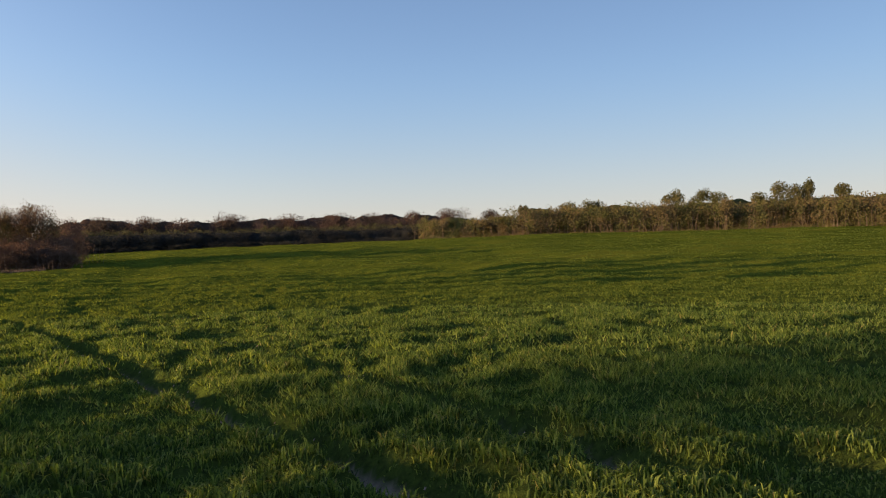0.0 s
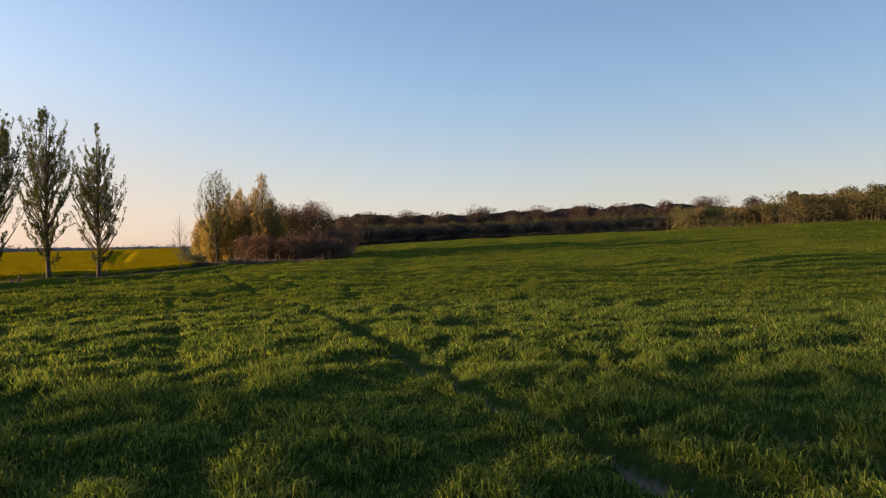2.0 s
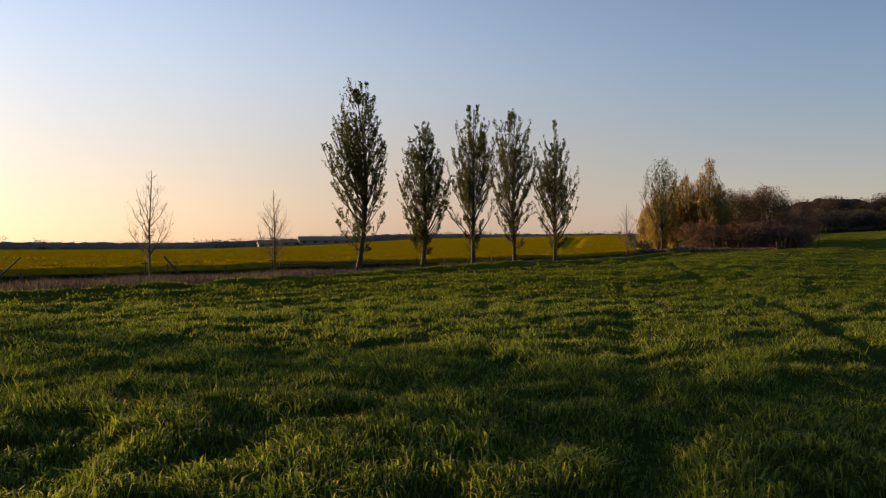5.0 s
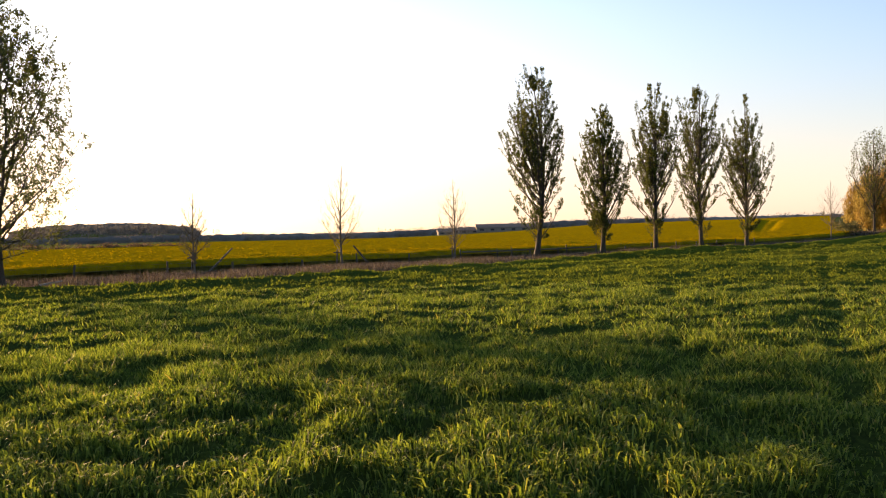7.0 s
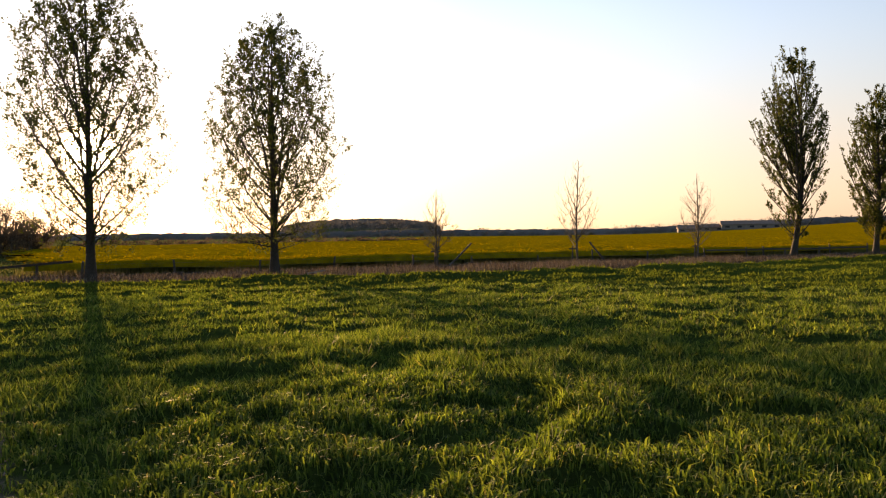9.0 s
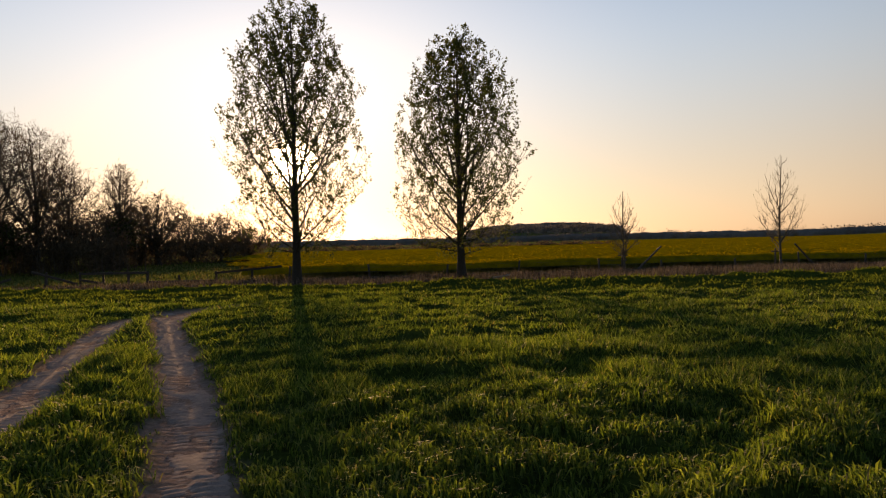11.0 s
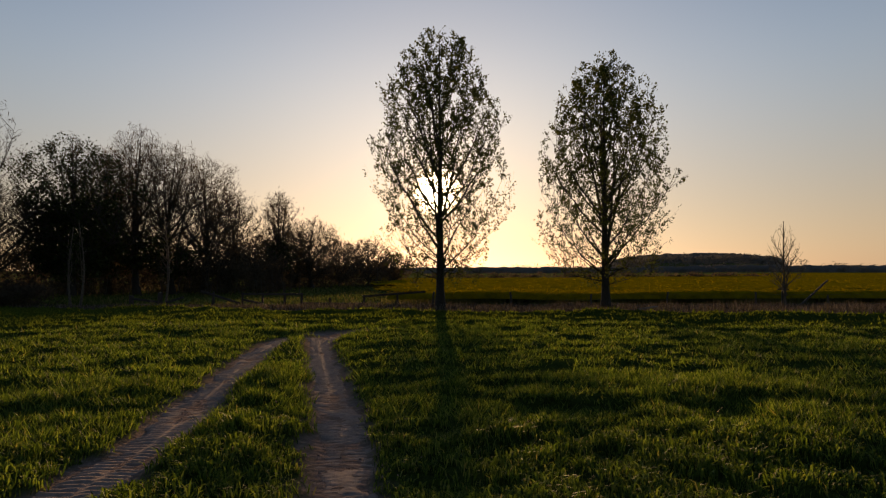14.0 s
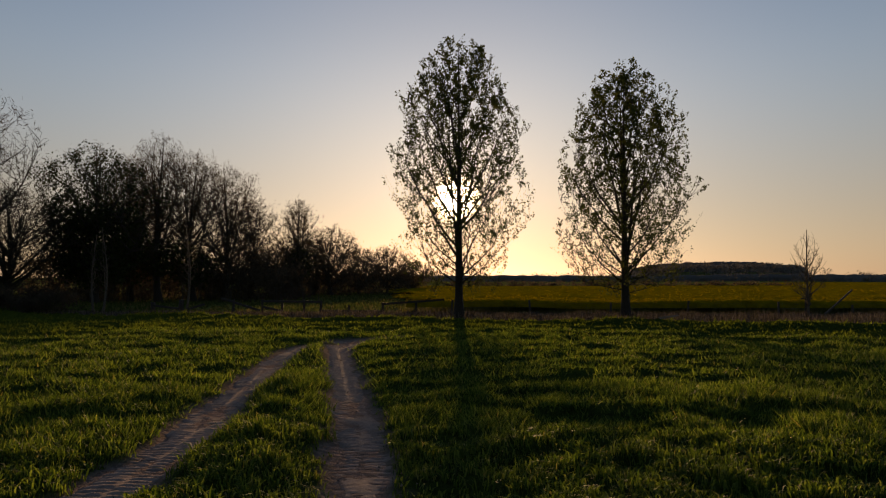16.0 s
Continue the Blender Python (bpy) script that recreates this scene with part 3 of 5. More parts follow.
def build_rape():
    rng = np.random.default_rng(6)
    # closed canopy of flower heads
    sv = np.concatenate([np.arange(34.7, 60, 0.35), np.geomspace(60, 260, 120)])
    su = np.concatenate([np.arange(-75, 110, 0.6), np.arange(110, 250, 1.3), np.arange(250, 600, 3.5)])
    S, V = np.meshgrid(su, sv)
    X, Y = on_row(S, V)
    Z = relief(X.ravel(), Y.ravel()) + 0.05 + 0.50 * smooth(V.ravel(), 34.35, 35.2) + 0.07 * lumps(X.ravel() * 0.3, Y.ravel() * 0.3, 41) + 0.10 * lumps(X.ravel() * 1.9, Y.ravel() * 1.9, 42) * smooth(V.ravel(), 34.4, 36.6)
    idx = np.arange(S.size).reshape(S.shape)
    lane = np.minimum(*[polyline_distance(S.ravel(), V.ravel(), p) for p in LANES])
    Z = Z - 0.45 * (1 - smooth(lane, 0.6, 1.5))
    ok = rape_inside(S, V)
    full = ok[:-1, :-1] & ok[1:, :-1] & ok[:-1, 1:] & ok[1:, 1:]
    f = np.stack([idx[:-1, :-1], idx[:-1, 1:], idx[1:, 1:], idx[1:, :-1]], -1)[full]
    me = raw_mesh("rape_canopy", np.stack([X.ravel(), Y.ravel(), Z], 1), f, RAPE_CANOPY, True)
    tagged(new("rape_canopy", me), "bright yellow flowering rape field behind the fence", "rape field", kind="stuff")
    stems, heads = [], []
    for v0, v1, n, w, share in ((34, 38, 55000, 0.05, 1.0), (38, 80, 20000, 0.11, 0.0), (80, 200, 14000, 0.22, 0.0)):
        s = rng.uniform(-40, 130 if v1 < 50 else 230 if v1 < 100 else 420, n)
        v = v0 + (v1 - v0) * rng.uniform(0, 1, n) ** 1.3
        keep = rape_inside(s, v) & off_lanes(s, v, 1.2)
        s, v = s[keep], v[keep]
        x, y = on_row(s, v)
        h = 0.60 + 0.06 * lumps(x * 0.3, y * 0.3, 41) + 0.07 * rng.uniform(-1, 1, len(x))
        h = h * (0.55 + 0.45 * smooth(v, 34.2, 35.2))
        if share:
            few = rng.uniform(0, 1, len(x)) < share
            stems.append(blades(rng, x[few], y[few], h[few] * 0.95, np.full(few.sum(), w * 0.6), 0.2, 1))
        deep = (v > 34.9) | (rng.uniform(0, 1, len(v)) < 0.15)
        x, y, h = x[deep], y[deep], h[deep]
        c = np.stack([x, y, relief(x, y) + h * rng.uniform(0.85, 1.05, len(x))], 1)
        a = rng.uniform(0, 6.28, len(x))
        e1 = np.stack([np.cos(a), np.sin(a), rng.uniform(-0.4, 0.4, len(x))], 1) * w * 0.55
        e2 = np.stack([-np.sin(a) * 0.5, np.cos(a) * 0.5, rng.uniform(0.2, 0.9, len(x))], 1) * w * 0.5
        q = np.stack([c - e1, c - e2, c + e1, c + e2], 1).reshape(-1, 3)
        heads.append((q, np.arange(len(q)).reshape(-1, 4)))
    me = raw_mesh("rape_stems", *joined(stems), RAPE_STEM)
    tagged(new("rape_stems", me), "dense green stems of a flowering rape crop", "rape", kind="stuff")
    me = raw_mesh("rape_flowers", *joined(heads), RAPE_FLOWER)
    tagged(new("rape_flowers", me), "small yellow flower heads above the rape crop", "rape", kind="stuff")


def build_meadow():
    rng = np.random.default_rng(9)
    n = 30000
    s = rng.uniform(-62, 2, n)
    v = 34 + 66 * rng.uniform(0, 1, n) ** 1.4
    keep = ~rape_inside(s, v)
    x, y = on_row(s[keep], v[keep])
    h = (0.16 + 0.07 * lumps(x * 0.4, y * 0.4, 51)) * rng.uniform(0.5, 1.3, len(x))
    vv, f = blades(rng, x, y, h, 0.05 + 0.0015 * np.hypot(x, y), 0.6, 1)
    me = raw_mesh("meadow_grass", vv, f, MEADOW)
    tagged(new("meadow_grass", me), "rough green meadow grass behind the broken fence", "grass", kind="stuff")


def build_clump_grass():
    rng = np.random.default_rng(14)
    n = 5200
    az, d = np.radians(rng.uniform(73.8, 84.0, n)), rng.uniform(106.5, 112, n)
    x, y = d * np.sin(az), d * np.cos(az)
    h = (0.55 + 0.3 * lumps(x * 0.4, y * 0.4, 52)) * rng.uniform(0.4, 1.2, n) * (1.1 - 0.6 * smooth(np.degrees(az), 77, 82))
    me = raw_mesh("tall_dry_grass", *blades(rng, x, y, h, np.full(n, 0.12), 0.5, 1), DRY)
    tagged(new("tall_dry_grass", me), "tall pale dry grass at the clump's foot", "grass", kind="stuff")


build_meadow()
build_clump_grass()
build_wheat()
build_verge()
build_rape()


# ---- wheel ruts and clods ----
SOIL, snt, sb, _ = material("dry_rut_soil")
sc = ramp(snt, noise_out(snt, 16.0, 8, 0.7), [(0.25, (0.24, 0.172, 0.14)), (0.75, (0.48, 0.355, 0.295))])
sc = mixed(snt, noise_out(snt, 1.2, 4, 0.6), sc, (0.75, 0.74, 0.72), "MULTIPLY")
snt.links.new(sc, sb.inputs["Base Color"])
sb.inputs["Roughness"].default_value, sb.inputs["Specular IOR Level"].default_value = 0.95, 0.05
bump(snt, sb, noise_out(snt, 45.0, 6, 0.7), 0.8, 0.012)


def resampled(pts, step):
    """Smooth even points along a bent line."""
    p = np.array(pts, dtype=float)
    d = np.concatenate([[0], np.cumsum(np.hypot(*np.diff(p, axis=0).T))])
    t = np.arange(0, d[-1], step)
    q = np.stack([np.interp(t, d, p[:, k]) for k in (0, 1)], 1)
    w = np.ones(41) / 41
    for k in (0, 1):
        q[:, k] = np.convolve(np.pad(q[:, k], 20, mode="edge"), w, "valid")
    return q, t


def build_rut(pts, label, seed):
    q, t = resampled(pts, 0.02)
    keep = (q[:, 1] > 2.5) & (t < t[-1] - 0.6)
    q, t = q[keep], t[keep]
    tang = np.gradient(q, axis=0)
    tang /= np.linalg.norm(tang, axis=1, keepdims=True)
    side = np.stack([tang[:, 1], -tang[:, 0]], 1)
    u = np.linspace(-1, 1, 17)
    X = q[:, None, 0] + side[:, None, 0] * u * 0.40
    Y = q[:, None, 1] + side[:, None, 1] * u * 0.40
    T, U = np.broadcast_to(t[:, None], X.shape), np.broadcast_to(u, X.shape)
    # slanting tyre lugs, out of step on the two halves, worn smooth in the middle
    phase = T / 0.10 + np.abs(U) * 1.0 + 0.5 * (U > 0) + 0.10 * lumps(X * 2, Y * 2, seed)
    lug = smooth(np.sin(2 * math.pi * phase), -0.5, 0.5) * smooth(np.abs(U), 0.02, 0.16)
    worn = smooth(lumps(X * 0.8, Y * 0.8, seed + 1), -0.7, 0.2)
    z = relief(X.ravel(), Y.ravel()).reshape(X.shape)
    z = z + 0.002 + 0.013 * lug * (0.25 + 0.75 * worn) + 0.008 * lumps(X * 9, Y * 9, seed + 2) + 0.012 * lumps(X * 2.5, Y * 2.5, seed + 3)
    ragged = 0.80 + 0.18 * lumps(X * 2.2, Y * 2.2, seed + 4) + 0.10 * lumps(X * 7, Y * 7, seed + 5)
    gone = np.maximum(smooth(np.abs(U), ragged - 0.30, ragged + 0.02), smooth(T, t[-1] - 2.2 + 0.8 * lumps(X * 3, Y * 3, seed + 6), t[-1] - 0.2))
    z = z - 0.09 * gone
    n, m = X.shape
    i = np.arange(n * m).reshape(n, m)
    f = np.stack([i[:-1, :-1], i[1:, :-1], i[1:, 1:], i[:-1, 1:]], -1).reshape(-1, 4)
    me = raw_mesh("wheel_rut", np.stack([X, Y, z], -1).reshape(-1, 3), f, SOIL, True)
    tagged(new("wheel_rut", me), label, "track", kind="structure")


build_rut(RUT_LEFT, "dry brown wheel rut with tractor tread marks", 61)
build_rut(RUT_RIGHT, "dry brown wheel rut with tractor tread marks", 71)


def build_clods():
    rng = np.random.default_rng(12)
    base = np.array([(1, 0, 0), (-1, 0, 0), (0, 1, 0), (0, -1, 0), (0, 0, 1), (0, 0, -1)], dtype=float)
    tri = np.array([(0, 2, 4), (2, 1, 4), (1, 3, 4), (3, 0, 4), (2, 0, 5), (1, 2, 5), (3, 1, 5), (0, 3, 5)])
    vs, fs, k = [], [], 0
    for line, n, wide in ((TRAMS[0], 260, 0.12), (TRAMS[1], 260, 0.12), (RUT_LEFT, 260, 0.36), (RUT_RIGHT, 260, 0.36)):
        q, t = resampled(line, 0.05)
        q = q[np.hypot(q[:, 0], q[:, 1]) < 22]
        c = q[rng.integers(0, len(q), n)] + rng.normal(size=(n, 2)) * wide
        for x, y in c:
            r = rng.uniform(0.006, 0.018)
            v = base * (r * rng.uniform(0.6, 1.2, (6, 3))) + np.array([x, y, 0])
            vs.append(v)
            fs.append(tri + k)
            k += 6
    v = np.concatenate(vs)
    foot = relief(v[:, 0], v[:, 1])
    v[:, 2] += foot + 0.004
    me = raw_mesh("soil_clods", v, np.concatenate(fs), SOIL)
    tagged(new("soil_clods", me), "small dry soil clods in the wheel lines", "soil", kind="stuff")


build_clods()


# ---- trees ----
def tubes(pts, rad, sides):
    """Tapered tubes along B polylines of m points: places (B, m, 3), radii (B, m)."""
    B, m, _ = pts.shape
    t = np.gradient(pts, axis=1)
    t /= np.linalg.norm(t, axis=2, keepdims=True) + 1e-9
    ref = np.where(np.abs(t[..., 2:3]) > 0.9, np.array([1.0, 0, 0]), np.array([0, 0, 1.0]))
    u = np.cross(t, ref)
    u /= np.linalg.norm(u, axis=2, keepdims=True) + 1e-9
    w = np.cross(t, u)
    a = np.arange(sides) * 2 * math.pi / sides
    ring = pts[:, :, None] + rad[:, :, None, None] * (u[:, :, None] * np.cos(a)[:, None] + w[:, :, None] * np.sin(a)[:, None])
    i = np.arange(B * m * sides).reshape(B, m, sides)
    j = np.roll(i, -1, 2)
    f = np.stack([i[:, :-1], j[:, :-1], j[:, 1:], i[:, 1:]], -1).reshape(-1, 4)
    return ring.reshape(-1, 3), f


def unit(v):
    return v / (np.linalg.norm(v, axis=-1, keepdims=True) + 1e-9)


def offshoots(rng, pts, rad, count, start, angle, length, curl, points, thick):
    """count side shoots on each of B polylines. length: (B,) of the parents' shoots."""
    B, m, _ = pts.shape
    f = rng.uniform(start, 0.98, (B, count))
    g = f * (m - 1)
    k = np.minimum(g.astype(int), m - 2)
    fr = (g - k)[..., None]
    bi = np.arange(B)[:, None]
    p0 = pts[bi, k] * (1 - fr) + pts[bi, k + 1] * fr
    r0 = rad[bi, k] * (1 - fr[..., 0]) + rad[bi, k + 1] * fr[..., 0]
    t = unit(pts[bi, k + 1] - pts[bi, k])
    any_ = unit(rng.normal(size=(B, count, 3)))
    perp = unit(np.cross(t, any_))
    ang = np.radians(rng.uniform(angle[0], angle[1], (B, count)))[..., None]
    d = t * np.cos(ang) + perp * np.sin(ang)
    L = (length[:, None] * (1.15 - 0.7 * f) * rng.uniform(0.6, 1.2, (B, count)))
    return grow(rng, p0.reshape(-1, 3), d.reshape(-1, 3), L.ravel(), (r0 * thick).ravel(), curl, points), L.ravel()


def grow(rng, p0, d, L, r0, curl, points, taper=0.25):
    n = len(p0)
    pts = np.zeros((n, points, 3))
    pts[:, 0] = p0
    step = (L / (points - 1))[:, None]
    for i in range(1, points):
        d = unit(d + np.array([0, 0, curl]) / points + rng.normal(size=(n, 3)) * 0.10)
        pts[:, i] = pts[:, i - 1] + d * step
    rad = r0[:, None] * np.linspace(1, taper, points)[None]
    return pts, rad


def leaves(rng, pts, per, size, spread, stretch=1.0, upward=0.0):
    """Small diamond leaves along polylines."""
    B, m, _ = pts.shape
    n = B * per
    b = np.repeat(np.arange(B), per)
    g = rng.uniform(0.15, 1.0, n) * (m - 1)
    k = np.minimum(g.astype(int), m - 2)
    fr = (g - k)[:, None]
    c = pts[b, k] * (1 - fr) + pts[b, k + 1] * fr + rng.normal(size=(n, 3)) * spread
    s = size * rng.uniform(0.6, 1.35, n)[:, None]
    e1 = unit(rng.normal(size=(n, 3)) + np.array([0, 0, upward]))
    e2 = unit(np.cross(e1, rng.normal(size=(n, 3))))
    q = np.stack([c - e1 * s * 0.5 * stretch, c - e2 * s * 0.36, c + e1 * s * 0.5 * stretch, c + e2 * s * 0.36], 1).reshape(-1, 3)
    return q, np.arange(n * 4).reshape(-1, 4)


def bend(p0, p1, rise, points):
    """Curves from p0 to p1 that leave outwards and end pointing up."""
    n = len(p0)
    d = p1 - p0
    ctrl = p0 + d * np.array([0.62, 0.62, 0.40 if rise else 0.5])
    t = np.linspace(0, 1, points)[None, :, None]
    return (1 - t) ** 2 * p0[:, None] + 2 * t * (1 - t) * ctrl[:, None] + t * t * p1[:, None]


def crown_points(rng, n, H, outline, low, high, power=0.6, rough=0.12, lean=0.0):
    """Places spread through a crown of the given outline (height share, half-width)."""
    hs, ws = np.array(outline).T
    f = np.linspace(low, high, 200)
    w = np.interp(f, hs, ws)
    cdf = np.cumsum(w ** 1.7 * (1 + lean * (f - low) / (high - low)))
    f = np.interp(rng.uniform(0, 1, n), cdf / cdf[-1], f)
    th = rng.uniform(0, 2 * math.pi, n)
    z = f * H
    lim = np.interp(f, hs, ws) * (1 + rough * np.sin(th * 3 + z * 1.7) + rough * np.sin(th * 5 - z * 2.9 + 1))
    r = lim * rng.uniform(0, 1, n) ** power
    return np.stack([r * np.cos(th), r * np.sin(th), z], 1)


def reach_from(rng, nodes, radii, targets, slope):
    """For each target the best node below and inside it to grow from."""
    d = targets[:, None] - nodes[None]
    flat = np.hypot(d[..., 0], d[..., 1])
    cost = np.sqrt((d ** 2).sum(-1)) + 2.5 * np.maximum(0, flat * slope - d[..., 2]) + rng.uniform(0, 0.25, d.shape[:2])
    k = cost.argmin(1)
    return nodes[k], radii[k]


def dense(pts, rad, times=3):
    """Extra nodes between the points of polylines."""
    out, rr = [pts[:, 0]], [rad[:, 0]]
    for i in range(pts.shape[1] - 1):
        for k in range(1, times + 1):
            t = k / times
            out.append(pts[:, i] * (1 - t) + pts[:, i + 1] * t)
            rr.append(rad[:, i] * (1 - t) + rad[:, i + 1] * t)
    return np.concatenate(out), np.concatenate(rr)


def crown_tree(rng, H, r, outline, limbs, angles, clear, n_branch, n_twig, leaders=0, slope=0.8, power=0.6, lean=0.0, sway=0.1, fine=0.006, stout=0.011, rough=0.12):
    """A tree whose limbs, branches and twigs fill its outline. Returns the wood and the twigs."""
    m = 14
    z = np.linspace(0, 1, m)
    w = rng.normal(size=2) * sway
    trunk = np.stack([w[0] * np.sin(z * 4), w[1] * np.sin(z * 3.3), z * H * 0.97], 1)[None]
    rt = (r * (1 - z) ** 1.15 + 0.012)[None]
    rt[0, 0] *= 1.35
    parts = [tubes(trunk, rt, 9)]
    hs, ws = np.array(outline).T
    # limbs end on the outline; steep ones near the top
    f = clear + (0.96 - clear) * (np.arange(limbs) + rng.uniform(0, 1, limbs)) / limbs
    az = np.arange(limbs) * 2.39996 + rng.uniform(0, 0.9, limbs)
    rr = np.interp(f, hs, ws) * rng.uniform(0.55, 0.92, limbs)
    ang = np.radians(angles[0] + (angles[1] - angles[0]) * (f - clear) / (1 - clear) + rng.uniform(-6, 6, limbs))
    f0 = np.clip(f - rr / np.tan(ang) / H, clear * rng.uniform(0.75, 1.3, limbs), 0.95)
    k = f0 * (m - 1) / 0.97
    lo = np.minimum(k.astype(int), m - 2)
    fr = (k - lo)[:, None]
    start = trunk[0, lo] * (1 - fr) + trunk[0, lo + 1] * fr
    r0 = rt[0, lo] * (1 - fr[:, 0]) + rt[0, lo + 1] * fr[:, 0]
    tip = np.stack([rr * np.cos(az), rr * np.sin(az), f * H], 1)
    L = np.linalg.norm(tip - start, axis=1)
    pts = bend(start, tip, True, 8) + rng.normal(size=(limbs, 8, 3)) * 0.02 * L[:, None, None] * np.linspace(0, 1, 8)[None, :, None]
    rad = np.minimum(r0 * 0.62, 0.012 + stout * L)[:, None] * np.linspace(1, 0.25, 8)[None]
    parts.append(tubes(pts, rad, 5))
    if leaders:
        la = rng.uniform(0, 6.28) + np.arange(leaders) * 6.28 / leaders + rng.uniform(-0.4, 0.4, leaders)
        lf = rng.uniform(0.78, 0.94, leaders)
        lr = np.interp(lf, hs, ws) * rng.uniform(0.35, 0.65, leaders)
        ls = 0.16 + 0.40 * (np.arange(leaders) + rng.uniform(0, 1, leaders)) / leaders
        k = (ls * (m - 1) / 0.97).astype(int)
        lp0 = trunk[0, k]
        lp1 = np.stack([lr * np.cos(la), lr * np.sin(la), lf * H], 1)
        lead = bend(lp0, lp1, True, 8) + rng.normal(size=(leaders, 8, 3)) * 0.05 * np.linspace(0, 1, 8)[None, :, None]
        leadr = (rt[0, k] * 0.45)[:, None] * np.linspace(1, 0.15, 8)[None]
        parts.append(tubes(lead, leadr, 6))
        pts, rad = np.concatenate([pts, lead]), np.concatenate([rad, leadr])
    n1, q1 = dense(trunk[:, 2:], rt[:, 2:])
    n2, q2 = dense(pts[:, 1:], rad[:, 1:])
    nodes, radii = np.concatenate([n1, n2]), np.concatenate([q1, q2])
    t1 = crown_points(rng, n_branch, H, outline, clear * 0.8, 0.985, power, rough, lean)
    s1, sr = reach_from(rng, nodes, radii, t1, slope)
    b1 = bend(s1, t1, True, 5) + rng.normal(size=(n_branch, 5, 3)) * 0.03
    b1[:, 0] = s1
    ra1 = np.minimum(sr * 0.8, fine * 2.6)[:, None] * np.linspace(1, 0.45, 5)[None]
    parts.append(tubes(b1, ra1, 3))
    n3, q3 = dense(b1[:, 1:], ra1[:, 1:], 2)
    nodes, radii = np.concatenate([n2, n3]), np.concatenate([q2, q3])
    t2 = crown_points(rng, n_twig, H, outline, clear * 0.7, 1.0, power, rough, lean)
    s2, sr = reach_from(rng, nodes, radii, t2, slope)
    b2 = bend(s2, t2, True, 3) + rng.normal(size=(n_twig, 3, 3)) * 0.025
    b2[:, 0] = s2
    ra2 = np.minimum(sr, fine)[:, None] * np.linspace(1, 0.5, 3)[None]
    parts.append(tubes(b2[:, ::2], ra2[:, ::2], 3))
    return joined(parts), b2


def place_tree(name, label, category, at, wood, wood_mat, crown=None, crown_mat=None, group="", turn=0.0):
    x, y = at
    root = new(name)
    root.matrix_world = pose(x, y, ground_z(x, y) - 0.05, 0, 0, turn)
    t = new("trunk", raw_mesh("trunk", *wood, wood_mat, True))
    t.parent = root
    if crown is not None:
        c = new("crown", raw_mesh("crown", *crown, crown_mat))
        c.parent = root
    return tagged(root, label, category, group)


def bearing(az, d):
    return d * math.sin(radians(az)), d * math.cos(radians(az))


def row_place(az, v=ROW):
    return on_row(v * math.tan(radians(az) - LINE), v)


OVAL = [(0.0, 0.1), (0.05, 0.8), (0.10, 1.55), (0.15, 2.2), (0.22, 2.7), (0.31, 2.9), (0.51, 2.95), (0.61, 2.85), (0.72, 2.65), (0.82, 2.3), (0.92, 1.65), (1.0, 0.6)]
SLIM = [(0.0, 0.1), (0.08, 0.6), (0.15, 0.95), (0.22, 1.3), (0.30, 1.65), (0.42, 2.1), (0.55, 2.3), (0.68, 2.25), (0.80, 2.0), (0.90, 1.5), (1.0, 0.65)]


def sprigs(rng, pts, per, clusters, size, spread, stretch, outward):
    """Leaves in small bunches along shoots, pointing up and away from the trunk."""
    B, m, _ = pts.shape
    b = np.repeat(np.arange(B), clusters)
    g = rng.uniform(0.25, 1.0, len(b)) * (m - 1)
    k = np.minimum(g.astype(int), m - 2)
    fr = (g - k)[:, None]
    c = pts[b, k] * (1 - fr) + pts[b, k + 1] * fr
    along_shoot = unit(pts[b, k + 1] - pts[b, k])
    c, d = np.repeat(c, per, 0), np.repeat(along_shoot, per, 0)
    n = len(c)
    d = unit(d * outward + rng.normal(size=(n, 3)) * 0.7)
    s = size * rng.uniform(0.6, 1.35, n)[:, None]
    c = c + d * s * 0.5 + rng.normal(size=(n, 3)) * spread
    e2 = unit(np.cross(d, rng.normal(size=(n, 3))))
    q = np.stack([c - d * s * 0.5 * stretch, c - e2 * s * 0.36, c + d * s * 0.5 * stretch, c + e2 * s * 0.36], 1).reshape(-1, 3)
    return q, np.arange(n * 4).reshape(-1, 4)


def wide_poplar(seed, az, H, width):
    rng = np.random.default_rng(seed)
    outline = [(h, w * width) for h, w in OVAL]
    wood, twigs = crown_tree(rng, H, 0.175, outline, 36, (56, 20), 0.12, 420, 2100, leaders=5, slope=1.2, power=0.55, lean=0.5, fine=0.0065)
    up = twigs[:, -1, 2] / H
    q = [sprigs(rng, twigs[(up > a) & (up <= b)], 3, n, size, 0.05, 1.25, 0.9) for a, b, n, size in ((0.72, 1.1, 7, 0.086), (0.5, 0.72, 6, 0.083), (0.3, 0.5, 4, 0.078), (-1, 0.3, 3, 0.068))]
    return place_tree("poplar_tree", "tall poplar with an open oval crown of small young leaves", "tree", row_place(az),
                      wood, BARK, joined(q), POPLAR_LEAF, "row of poplars")


